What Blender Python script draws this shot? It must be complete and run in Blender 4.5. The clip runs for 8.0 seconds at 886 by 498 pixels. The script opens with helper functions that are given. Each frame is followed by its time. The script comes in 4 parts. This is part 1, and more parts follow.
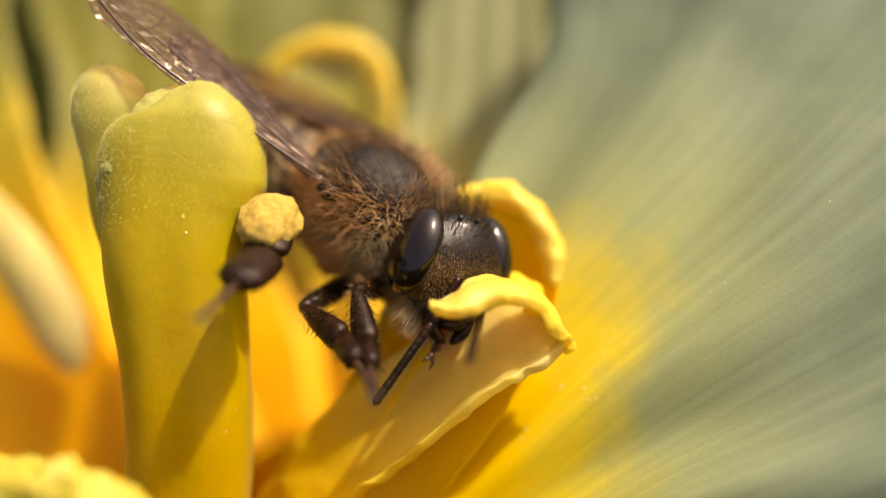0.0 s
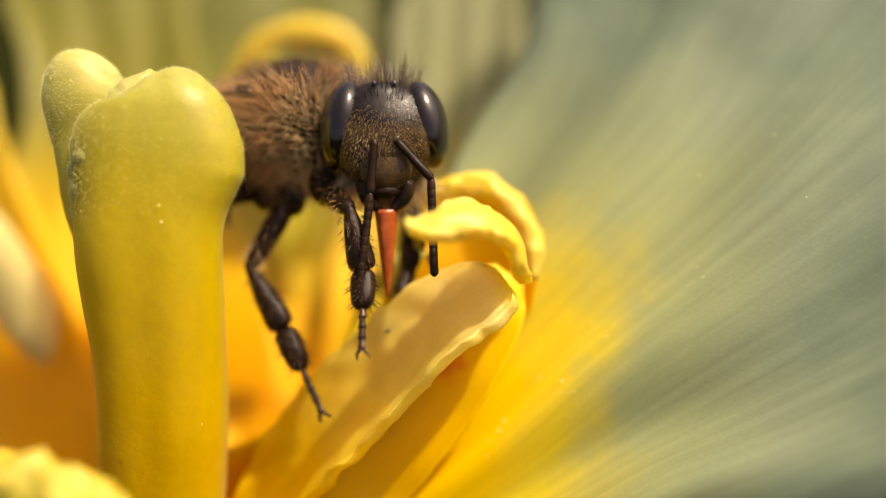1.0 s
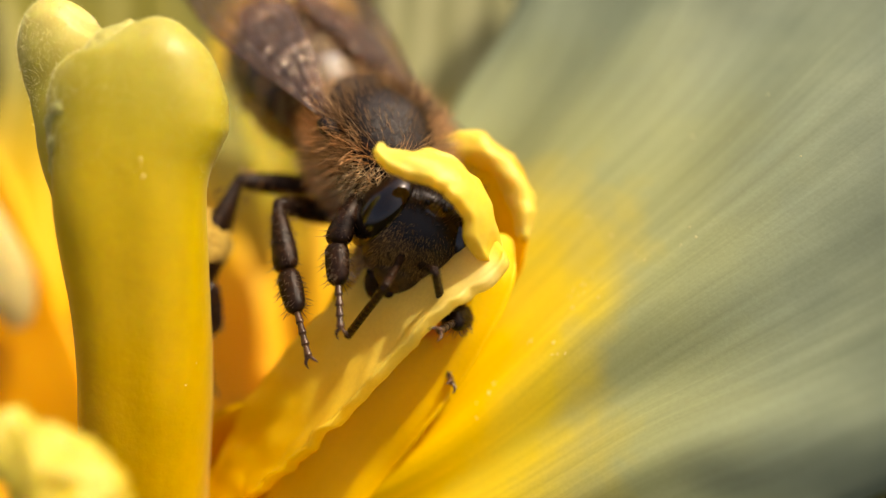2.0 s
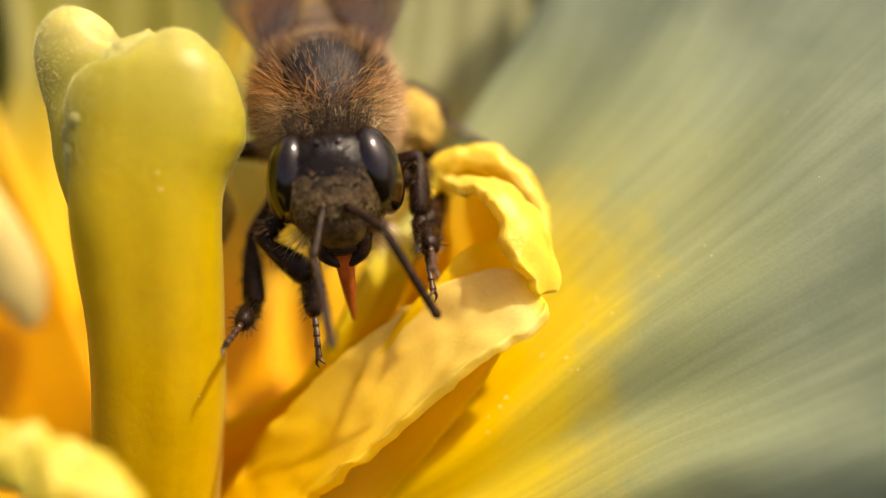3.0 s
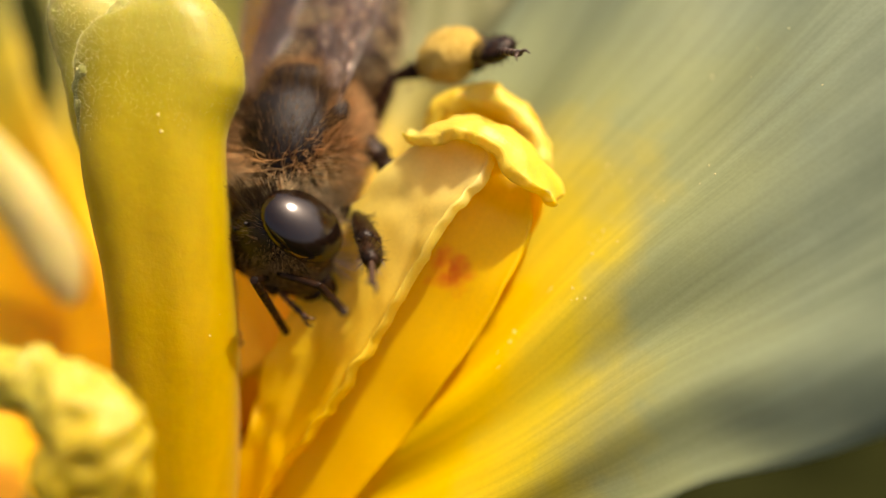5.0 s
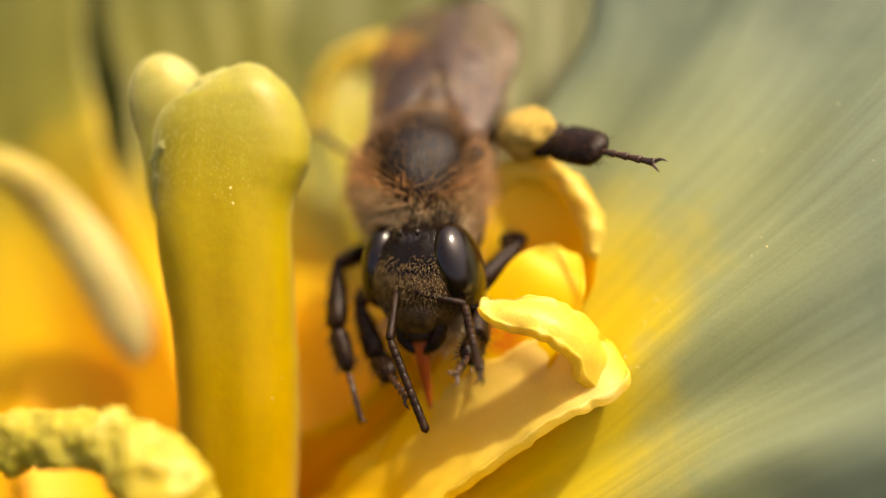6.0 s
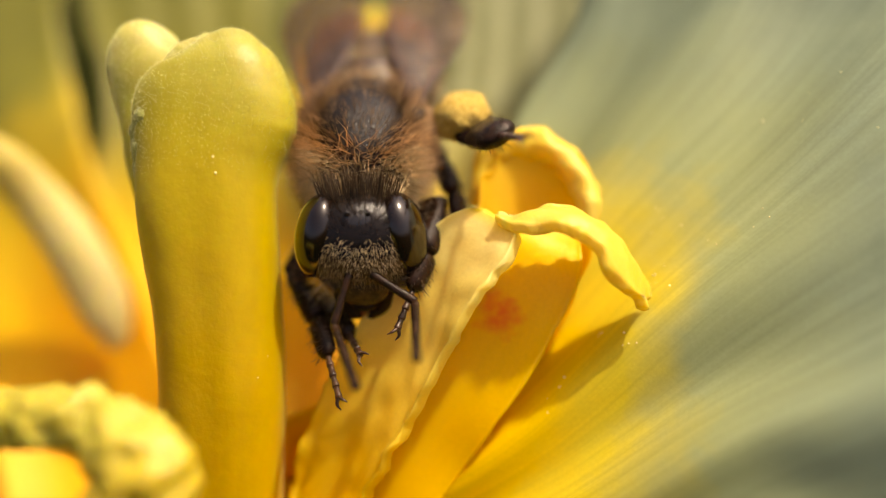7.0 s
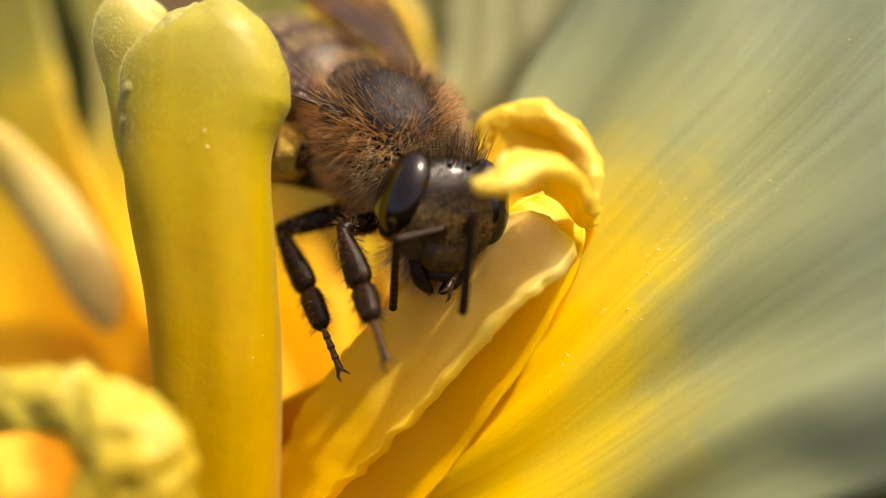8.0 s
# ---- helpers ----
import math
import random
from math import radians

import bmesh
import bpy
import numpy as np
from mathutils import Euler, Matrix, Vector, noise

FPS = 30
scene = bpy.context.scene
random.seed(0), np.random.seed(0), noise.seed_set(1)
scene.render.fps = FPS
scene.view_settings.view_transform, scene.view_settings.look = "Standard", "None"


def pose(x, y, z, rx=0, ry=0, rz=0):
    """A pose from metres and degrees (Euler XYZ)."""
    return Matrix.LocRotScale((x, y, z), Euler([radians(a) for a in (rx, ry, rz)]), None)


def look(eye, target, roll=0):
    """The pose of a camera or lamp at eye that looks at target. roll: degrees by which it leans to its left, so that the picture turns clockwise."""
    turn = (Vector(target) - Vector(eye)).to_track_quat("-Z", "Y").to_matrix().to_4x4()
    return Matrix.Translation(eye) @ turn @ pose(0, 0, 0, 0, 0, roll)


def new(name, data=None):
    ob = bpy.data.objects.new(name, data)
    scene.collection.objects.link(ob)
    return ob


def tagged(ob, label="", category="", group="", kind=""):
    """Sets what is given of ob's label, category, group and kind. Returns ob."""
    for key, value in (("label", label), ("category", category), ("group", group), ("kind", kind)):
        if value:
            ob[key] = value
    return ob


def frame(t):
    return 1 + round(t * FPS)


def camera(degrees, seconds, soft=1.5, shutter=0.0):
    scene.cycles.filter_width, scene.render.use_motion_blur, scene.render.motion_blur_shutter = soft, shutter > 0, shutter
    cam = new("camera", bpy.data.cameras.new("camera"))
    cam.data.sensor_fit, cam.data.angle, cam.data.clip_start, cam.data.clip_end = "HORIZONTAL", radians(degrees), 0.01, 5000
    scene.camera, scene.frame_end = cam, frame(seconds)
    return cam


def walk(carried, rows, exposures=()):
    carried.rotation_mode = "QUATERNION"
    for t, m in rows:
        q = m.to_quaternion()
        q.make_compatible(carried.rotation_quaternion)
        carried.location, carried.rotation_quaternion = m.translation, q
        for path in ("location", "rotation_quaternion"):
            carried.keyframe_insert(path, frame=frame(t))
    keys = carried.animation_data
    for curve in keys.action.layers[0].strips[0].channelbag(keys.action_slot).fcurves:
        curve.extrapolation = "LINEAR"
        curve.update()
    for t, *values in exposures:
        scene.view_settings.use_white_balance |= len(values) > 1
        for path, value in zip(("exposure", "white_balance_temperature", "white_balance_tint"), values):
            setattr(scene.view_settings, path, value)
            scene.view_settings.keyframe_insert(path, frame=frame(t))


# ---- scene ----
# Lengths below are in millimetres in the flower's own frame (x across, y inward, z along the style); MM and TILT lay it into the world.
MM = 0.001
TILT = Matrix.Translation((0, 0, 0.32)) @ pose(0, 0, 0, -35, 0, 0)


def at_mm(x, y, z, rx=0, ry=0, rz=0):
    """A pose within a thing, from millimetres and degrees."""
    return pose(x * MM, y * MM, z * MM, rx, ry, rz)


def in_flower(x, y, z, rx=0, ry=0, rz=0):
    """The world pose of a pose in the flower's frame."""
    return TILT @ at_mm(x, y, z, rx, ry, rz)


# ---- camera ----
cam = camera(57.0, 8.0, soft=1.1)
cam.data.dof.use_dof = True
cam.data.dof.focus_distance = 0.0225
cam.data.dof.aperture_fstop = 15.5
PATH = [
    (0, -0.053, 0.269, -0.240, 90.58, 0.07, 0.94),
    (0.5, 0.000, 0.000, 0.000, 90.00, 0.00, 0.00),
    (1, -0.318, 0.415, -0.123, 89.74, -0.42, -1.14),
    (1.5, -0.504, 1.103, -0.703, 88.22, -0.46, -1.42),
    (2, -0.549, 0.872, -0.849, 88.65, -0.61, -2.46),
    (3.5, -1.029, 0.966, 0.274, 86.74, -1.87, -2.13),
    (4, -0.708, 1.031, -0.067, 86.27, -0.76, -2.01),
    (5.3, 1.464, 0.642, -3.208, 90.51, 1.41, 4.22),
    (5.5, 1.488, 0.362, -2.880, 90.36, 1.33, 4.96),
    (5.7, 1.404, -0.015, -2.583, 91.09, 1.81, 5.61),
    (6, 1.032, -0.061, -2.402, 93.68, 0.70, 6.23),
    (6.5, 0.845, 0.066, -2.461, 94.06, 0.00, 5.62),
    (6.8, 0.648, 0.280, -2.728, 94.66, 0.38, 5.24),
    (7, 0.595, 0.837, -3.136, 93.71, 0.96, 4.89),
    (7.2, 0.304, 1.178, -3.296, 93.96, 0.82, 4.33),
    (7.5, 0.204, 1.397, -3.415, 93.23, 1.46, 3.98),
    (8, 0.352, 1.441, -3.357, 92.66, 1.39, 4.40),
]
walk(cam, [(t, in_flower(*row)) for t, *row in PATH], [(0.0, 0.84, 8200, 16), (8.0, 0.84, 8200, 16)])

# ---- light ----
SUN_WAY = TILT.to_3x3() @ Vector((0.42, -0.42, 0.80))
sun_data = bpy.data.lights.new("sun", "SUN")
sun_data.energy, sun_data.angle, sun_data.color = 3.4, radians(2.0), (1.0, 0.97, 0.86)
sun = new("sun", sun_data)
sun.matrix_world = look((0, 0, 2), Vector((0, 0, 2)) - SUN_WAY)
world = bpy.data.worlds.new("sky")
scene.world = world
world.use_nodes = True
sky = world.node_tree.nodes.new("ShaderNodeTexSky")
sky.sky_type, sky.sun_disc = "NISHITA", False
sky.air_density, sky.dust_density = 0.6, 6.0
sky.sun_elevation = math.asin(SUN_WAY.normalized().z)
sky.sun_rotation = math.atan2(SUN_WAY.x, SUN_WAY.y)
world.node_tree.links.new(sky.outputs[0], world.node_tree.nodes["Background"].inputs[0])
world.node_tree.nodes["Background"].inputs[1].default_value = 0.14


# ---- materials ----
class Mat:
    """A node material under construction."""

    def __init__(self, name):
        self.m = bpy.data.materials.new(name)
        self.m.use_nodes = True
        self.t = self.m.node_tree
        self.n, self.l = self.t.nodes, self.t.links
        self.bsdf = self.n["Principled BSDF"]
        self.out = self.n["Material Output"]

    def node(self, kind, **values):
        nd = self.n.new("ShaderNode" + kind)
        for key, value in values.items():
            if key in nd.inputs:
                nd.inputs[key].default_value = value
        return nd

    def link(self, a, b):
        self.l.new(a, b)

    def coords(self, scale=(1000, 1000, 1000), which="Object"):
        tc = self.node("TexCoord")
        mp = self.node("Mapping")
        mp.inputs["Scale"].default_value = scale
        self.link(tc.outputs[which], mp.inputs["Vector"])
        return mp.outputs["Vector"]

    def noise(self, vec, scale, detail=3.0, rough=0.55):
        nd = self.node("TexNoise", Scale=scale, Detail=detail, Roughness=rough)
        self.link(vec, nd.inputs["Vector"])
        return nd.outputs["Fac"]

    def ramp(self, fac, stops):
        nd = self.node("ValToRGB")
        el = nd.color_ramp.elements
        while len(el) < len(stops):
            el.new(0.5)
        for e, (p, c) in zip(el, stops):
            e.position, e.color = p, (*c, 1)
        self.link(fac, nd.inputs["Fac"])
        return nd.outputs["Color"]

    def mix(self, fac, a, b, mode="MIX"):
        nd = self.n.new("ShaderNodeMix")
        nd.data_type, nd.blend_type = "RGBA", mode
        for value, sock in ((fac, nd.inputs[0]), (a, nd.inputs[6]), (b, nd.inputs[7])):
            if isinstance(value, bpy.types.NodeSocket):
                self.link(value, sock)
            elif isinstance(value, tuple):
                sock.default_value = (*value, 1)
            else:
                sock.default_value = value
        return nd.outputs[2]

    def math(self, op, a, b=0.0):
        nd = self.n.new("ShaderNodeMath")
        nd.operation = op
        for value, sock in ((a, nd.inputs[0]), (b, nd.inputs[1])):
            if isinstance(value, bpy.types.NodeSocket):
                self.link(value, sock)
            else:
                sock.default_value = value
        return nd.outputs[0]

    def bump(self, height, strength, distance):
        nd = self.node("Bump", Strength=strength, Distance=distance)
        self.link(height, nd.inputs["Height"])
        self.link(nd.outputs["Normal"], self.bsdf.inputs["Normal"])
        return nd.outputs["Normal"]

    def through_light(self, color, share, normal=None):
        """Lets part of the light through, as petals do."""
        tr, mx = self.node("BsdfTranslucent"), self.node("MixShader")
        mx.inputs[0].default_value = share
        if isinstance(color, tuple):
            tr.inputs["Color"].default_value = (*color, 1)
        else:
            self.link(color, tr.inputs["Color"])
        if normal is not None:
            self.link(normal, tr.inputs["Normal"])
        self.link(self.bsdf.outputs[0], mx.inputs[1])
        self.link(tr.outputs[0], mx.inputs[2])
        self.link(mx.outputs[0], self.out.inputs[0])


def flesh_material(name, stops, rough=0.45, share=0.35, bumpy=0.5, uv_axis=0, veins=0.0, coat=0.0, grain=9.0, vein_scale=60.0, slant=0.0, skew=0.0, gloss=0.4, fuzz=0.0, stain=None, fleshy=0.0, streak=0.0):
    """Petal or stamen tissue: colour runs along the blade, with blotches, fine cells and streaks along it."""
    k = Mat(name)
    uv = k.coords((1, 1, 1), "UV")
    sep = k.node("SeparateXYZ")
    k.link(uv, sep.inputs[0])
    obj = k.coords()
    blot = k.noise(obj, 0.45, 3)
    along = k.math("ADD", sep.outputs[uv_axis], k.math("MULTIPLY", k.math("SUBTRACT", blot, 0.5), 0.14))
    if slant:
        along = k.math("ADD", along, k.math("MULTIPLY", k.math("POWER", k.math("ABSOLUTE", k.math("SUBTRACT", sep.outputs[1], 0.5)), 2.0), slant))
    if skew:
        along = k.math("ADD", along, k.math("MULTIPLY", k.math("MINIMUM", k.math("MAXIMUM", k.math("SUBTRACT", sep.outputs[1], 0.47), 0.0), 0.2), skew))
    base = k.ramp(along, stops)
    fine = k.noise(obj, grain, 4)
    base = k.mix(0.18, base, k.ramp(fine, [(0.3, (0.62, 0.58, 0.45)), (0.7, (1.0, 1.0, 1.0))]), "MULTIPLY")
    height = fine
    if veins:
        stretch = k.coords((2.2, vein_scale, 1), "UV")
        vn = k.math("ADD", k.math("MULTIPLY", k.noise(stretch, 1.0, 6, 0.68), 0.6), k.math("MULTIPLY", k.noise(k.coords((0.9, vein_scale * 0.33, 1), "UV"), 1.0, 2, 0.5), 0.4))
        base = k.mix(veins, base, k.ramp(vn, [(0.33, (0.45, 0.46, 0.40)), (0.62, (1.0, 1.0, 1.0))]), "MULTIPLY")
        height = k.math("ADD", k.math("MULTIPLY", fine, 0.5), vn)
    if streak:
        band = k.noise(k.coords((900, 900, 110)), 1.0, 3)
        base = k.mix(streak, base, k.ramp(band, [(0.36, (0.62, 0.60, 0.30)), (0.62, (1.0, 1.0, 1.0))]), "MULTIPLY")
    if stain:
        far = k.n.new("ShaderNodeVectorMath")
        far.operation = "DISTANCE"
        far.inputs[1].default_value = stain[:3]
        k.link(obj, far.inputs[0])
        edge = k.math("ADD", far.outputs["Value"], k.math("MULTIPLY", k.math("SUBTRACT", k.noise(obj, 2.5, 3), 0.5), 1.2))
        base = k.mix(k.ramp(edge, [(0.0, (1, 1, 1)), (stain[3], (0, 0, 0))]), base, (0.80, 0.10, 0.008))
    k.link(base, k.bsdf.inputs["Base Color"])
    k.bsdf.inputs["Roughness"].default_value = rough
    k.bsdf.inputs["Specular IOR Level"].default_value = gloss
    k.bsdf.inputs["Coat Weight"].default_value = coat
    k.bsdf.inputs["Coat Roughness"].default_value = 0.35
    if fuzz:
        k.bsdf.inputs["Sheen Weight"].default_value = fuzz
        k.bsdf.inputs["Sheen Roughness"].default_value = 0.4
        k.bsdf.inputs["Sheen Tint"].default_value = (0.9, 0.9, 0.6, 1)
    if fleshy:
        k.bsdf.inputs["Subsurface Weight"].default_value = fleshy
        k.bsdf.inputs["Subsurface Radius"].default_value = (1.0, 0.62, 0.10)
        k.bsdf.inputs["Subsurface Scale"].default_value = 0.0008
    nrm = k.bump(height, bumpy, 0.00012)
    k.through_light(base, share)
    return k.m


ORANGE, GOLD = (0.96, 0.49, 0.004), (0.95, 0.58, 0.007)
# stops past 0.51 darken: shade on the petal's far end, put into its colour
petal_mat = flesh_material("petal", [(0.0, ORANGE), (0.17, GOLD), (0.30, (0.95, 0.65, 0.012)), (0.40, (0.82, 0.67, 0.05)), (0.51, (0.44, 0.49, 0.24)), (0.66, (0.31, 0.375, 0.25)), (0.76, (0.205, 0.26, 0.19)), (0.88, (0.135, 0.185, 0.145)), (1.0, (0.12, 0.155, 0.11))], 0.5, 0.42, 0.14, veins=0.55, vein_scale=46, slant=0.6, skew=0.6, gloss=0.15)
back_petal_mat = flesh_material("back_petal", [(0.0, (0.97, 0.46, 0.004)), (0.28, (0.96, 0.54, 0.008)), (0.40, (0.72, 0.50, 0.02)), (0.52, (0.26, 0.24, 0.03)), (1.0, (0.12, 0.145, 0.06))], 0.55, 0.34, 0.2, veins=0.25, vein_scale=18)
pale_petal_mat = flesh_material("pale_petal", [(0.0, (0.94, 0.46, 0.005)), (0.24, (0.92, 0.58, 0.02)), (0.34, (0.58, 0.47, 0.08)), (0.45, (0.31, 0.32, 0.14)), (1.0, (0.22, 0.24, 0.13))], 0.55, 0.36, 0.2, veins=0.25, vein_scale=12)
column_mat = flesh_material("style", [(0.0, (0.70, 0.42, 0.004)), (0.36, (0.57, 0.42, 0.006)), (0.60, (0.505, 0.42, 0.02)), (0.80, (0.48, 0.44, 0.075)), (1.0, (0.50, 0.49, 0.19))], 0.42, 0.36, 0.2, grain=3.0, fleshy=0.5, streak=0.3, fuzz=0.15)
ridge_mat = flesh_material("style_ridge", [(0.0, (0.48, 0.455, 0.14)), (0.6, (0.45, 0.42, 0.11)), (1.0, (0.42, 0.36, 0.03))], 0.4, 0.3, 0.5, grain=6, fleshy=0.4, fuzz=0.2)
lobe_mat = flesh_material("style_lobe", [(0.0, (0.54, 0.43, 0.02)), (0.4, (0.52, 0.465, 0.07)), (1.0, (0.53, 0.50, 0.18))], 0.48, 0.28, 0.12, grain=2.6, fleshy=0.6, fuzz=0.22)
stamen_mat = flesh_material("stamen", [(0.0, (0.97, 0.60, 0.006)), (0.40, (0.97, 0.70, 0.03)), (0.60, (0.97, 0.79, 0.17)), (0.84, (0.96, 0.83, 0.33)), (1.0, (0.96, 0.80, 0.08))], 0.36, 0.58, 0.3, coat=0.15, veins=0.10, vein_scale=8)
hood_mat = flesh_material("hood", [(0.0, (0.97, 0.50, 0.006)), (0.4, (0.96, 0.60, 0.02)), (1.0, (0.96, 0.74, 0.07))], 0.45, 0.6, 0.3, veins=0.12, vein_scale=8)
tip_mat = flesh_material("stamen_tip", [(0.0, (0.82, 0.61, 0.06)), (0.5, (0.80, 0.61, 0.08)), (1.0, (0.82, 0.66, 0.14))], 0.38, 0.40, 0.3, coat=0.15, fleshy=0.3)
wall_mat = flesh_material("stamen_wall", [(0.0, (0.96, 0.58, 0.006)), (0.4, (0.96, 0.64, 0.010)), (0.8, (0.96, 0.70, 0.016)), (1.0, (0.96, 0.76, 0.05))], 0.42, 0.45, 0.3, veins=0.15, vein_scale=7, stain=(*(0.23, 24.87, -3.50), 0.85))
anther_mat = flesh_material("anther", [(0.0, (0.52, 0.41, 0.05)), (0.5, (0.54, 0.46, 0.16)), (1.0, (0.55, 0.47, 0.20))], 0.6, 0.25, 0.4, grain=5, fleshy=0.5)
crinkle_mat = flesh_material("crinkled_stamen", [(0.0, (0.45, 0.38, 0.035)), (0.5, (0.48, 0.405, 0.055)), (1.0, (0.58, 0.40, 0.014))], 0.42, 0.25, 0.5, coat=0.2, grain=5, fleshy=0.4)


def plain_material(name, dark, light, rough, scale=4.0, bumpy=0.3, spec=0.5, coat=0.0, depth=0.00004):
    k = Mat(name)
    obj = k.coords()
    n1 = k.noise(obj, scale, 5)
    base = k.ramp(n1, [(0.35, dark), (0.7, light)])
    k.link(base, k.bsdf.inputs["Base Color"])
    k.bsdf.inputs["Roughness"].default_value = rough
    k.bsdf.inputs["Specular IOR Level"].default_value = spec
    k.bsdf.inputs["Coat Weight"].default_value = coat
    k.bsdf.inputs["Coat Roughness"].default_value = 0.08
    k.bump(k.noise(obj, scale * 6, 3), bumpy, depth)
    return k.m


shell_mat = plain_material("dark_shell", (0.005, 0.003, 0.002), (0.016, 0.009, 0.005), 0.22, 9.0, 0.6, 0.24, 0.0, 0.00003)

crown_mat = plain_material("crown_shell", (0.005, 0.003, 0.002), (0.016, 0.010, 0.006), 0.15, 9.0, 0.3, 0.75, 0.0, 0.00002)


def face_material():
    """Brown shell that is black on the crown."""
    k = Mat("face_shell")
    obj = k.coords()
    base = k.ramp(k.noise(obj, 4.0, 5), [(0.35, (0.030, 0.017, 0.006)), (0.7, (0.085, 0.047, 0.014))])
    sep = k.node("SeparateXYZ")
    k.link(obj, sep.inputs[0])
    height = k.math("ADD", sep.outputs[2], k.math("MULTIPLY", k.math("SUBTRACT", k.noise(obj, 1.5, 3), 0.5), 0.5))
    base = k.mix(k.ramp(height, [(0.05, (0, 0, 0)), (0.45, (1, 1, 1))]), base, (0.008, 0.005, 0.0035))
    k.link(base, k.bsdf.inputs["Base Color"])
    k.bsdf.inputs["Roughness"].default_value = 0.2
    k.bsdf.inputs["Specular IOR Level"].default_value = 0.25
    k.bump(k.noise(obj, 24.0, 3), 0.4, 0.00004)
    return k.m


face_mat = face_material()
eye_mat = plain_material("compound_eye", (0.004, 0.002, 0.0015), (0.012, 0.006, 0.003), 0.12, 20.0, 0.1, 0.6, 0.0, 0.00001)
leg_mat = plain_material("leg_shell", (0.008, 0.004, 0.002), (0.026, 0.011, 0.005), 0.22, 4.0, 0.5, 0.16)
tarsus_mat = plain_material("tarsus_shell", (0.022, 0.009, 0.004), (0.065, 0.027, 0.011), 0.35, 4.0, 0.3)
tongue_mat = plain_material("tongue", (0.22, 0.036, 0.005), (0.44, 0.09, 0.014), 0.28, 3.0, 0.2)
band_mat = plain_material("abdomen_plate", (0.014, 0.008, 0.005), (0.06, 0.030, 0.012), 0.32, 2.0, 0.3)
pollen_mat = plain_material("pollen", (0.46, 0.29, 0.04), (0.68, 0.47, 0.11), 0.5, 6.0, 0.9, 0.3, 0.0, 0.0001)
grain_mat = plain_material("pollen_grain", (0.88, 0.72, 0.30), (0.95, 0.85, 0.50), 0.35, 6.0, 0.2, 0.5)
soil_mat = plain_material("soil", (0.006, 0.007, 0.002), (0.018, 0.020, 0.006), 1.0, 0.02, 0.8, 0.0, 0.0, 0.003)
stem_mat = plain_material("stem", (0.06, 0.13, 0.03), (0.13, 0.24, 0.06), 0.5, 0.5, 0.4)


def hair_material(name, color):
    k = Mat(name)
    geo = k.node("NewGeometry")
    base = k.ramp(geo.outputs["Random Per Island"], [(0.0, tuple(c * 0.35 for c in color)), (1.0, tuple(min(1, c * 1.45) for c in color))])
    k.link(base, k.bsdf.inputs["Base Color"])
    k.bsdf.inputs["Roughness"].default_value = 0.45
    k.through_light(base, 0.5)
    return k.m


velvet_mat = hair_material("velvet", (0.78, 0.73, 0.34))
face_fur_mat = hair_material("face_fur", (0.30, 0.19, 0.065))
brown_fur_mat = hair_material("brown_fur", (0.22, 0.125, 0.052))
fur_mat = hair_material("fur", (0.66, 0.44, 0.22))
pale_fur_mat = hair_material("pale_fur", (0.76, 0.58, 0.36))
dark_fur_mat = hair_material("dark_fur", (0.10, 0.062, 0.032))


def wing_material():
    k = Mat("wing_membrane")
    obj = k.coords()
    gl, tp, mx = k.node("BsdfGlossy"), k.node("BsdfTransparent"), k.node("MixShader")
    gl.inputs["Roughness"].default_value = 0.07
    gl.inputs["Color"].default_value = (0.92, 0.88, 0.84, 1)
    tp.inputs["Color"].default_value = (0.72, 0.60, 0.48, 1)
    bp = k.node("Bump", Strength=1.0, Distance=0.0002)
    k.link(k.noise(obj, 2.4, 3), bp.inputs["Height"])
    k.link(bp.outputs[0], gl.inputs["Normal"])
    df = k.node("BsdfDiffuse")
    df.inputs["Color"].default_value = (0.34, 0.24, 0.14, 1)
    m2 = k.node("MixShader")
    m2.inputs[0].default_value = 0.025
    k.link(tp.outputs[0], m2.inputs[1])
    k.link(df.outputs[0], m2.inputs[2])
    mx.inputs[0].default_value = 0.08
    k.link(m2.outputs[0], mx.inputs[1])
    k.link(gl.outputs[0], mx.inputs[2])
    k.link(mx.outputs[0], k.out.inputs[0])
    return k.m


wing_mat = wing_material()


# ---- mesh tools ----
def finish(name, bm, material, parent=None, m=None, label="", smooth=True):
    """Links a bmesh, drawn in millimetres, as one mesh object."""
    bmesh.ops.recalc_face_normals(bm, faces=bm.faces)
    for v in bm.verts:
        v.co *= MM
    me = bpy.data.meshes.new(name)
    bm.to_mesh(me)
    bm.free()
    if smooth:
        me.polygons.foreach_set("use_smooth", [True] * len(me.polygons))
    me.materials.append(material)
    ob = new(name, me)
    if parent:
        ob.parent = parent
    if m is not None:
        ob.matrix_basis = m
    if label:
        tagged(ob, label)
    return ob


def part(name, bm, material, parent, label="", m=None):
    return finish(name, bm, material, parent, m, label)


def spline(points, count):
    """Points evenly in parameter along a Catmull-Rom curve through the given tuples (of any length)."""
    p = [np.array(q, float) for q in points]
    p = [2 * p[0] - p[1]] + p + [2 * p[-1] - p[-2]]
    out = []
    for i in range(count):
        s = i / (count - 1) * (len(p) - 3)
        j = min(int(s), len(p) - 4)
        t = s - j
        a, b, c, d = p[j : j + 4]
        out.append(0.5 * (2 * b + (c - a) * t + (2 * a - 5 * b + 4 * c - d) * t * t + (3 * b - a - 3 * c + d) * t**3))
    return out


def rough_at(co, size, seed=0.0):
    return noise.noise(Vector((co[0] / size + seed, co[1] / size - seed, co[2] / size + 2 * seed)))


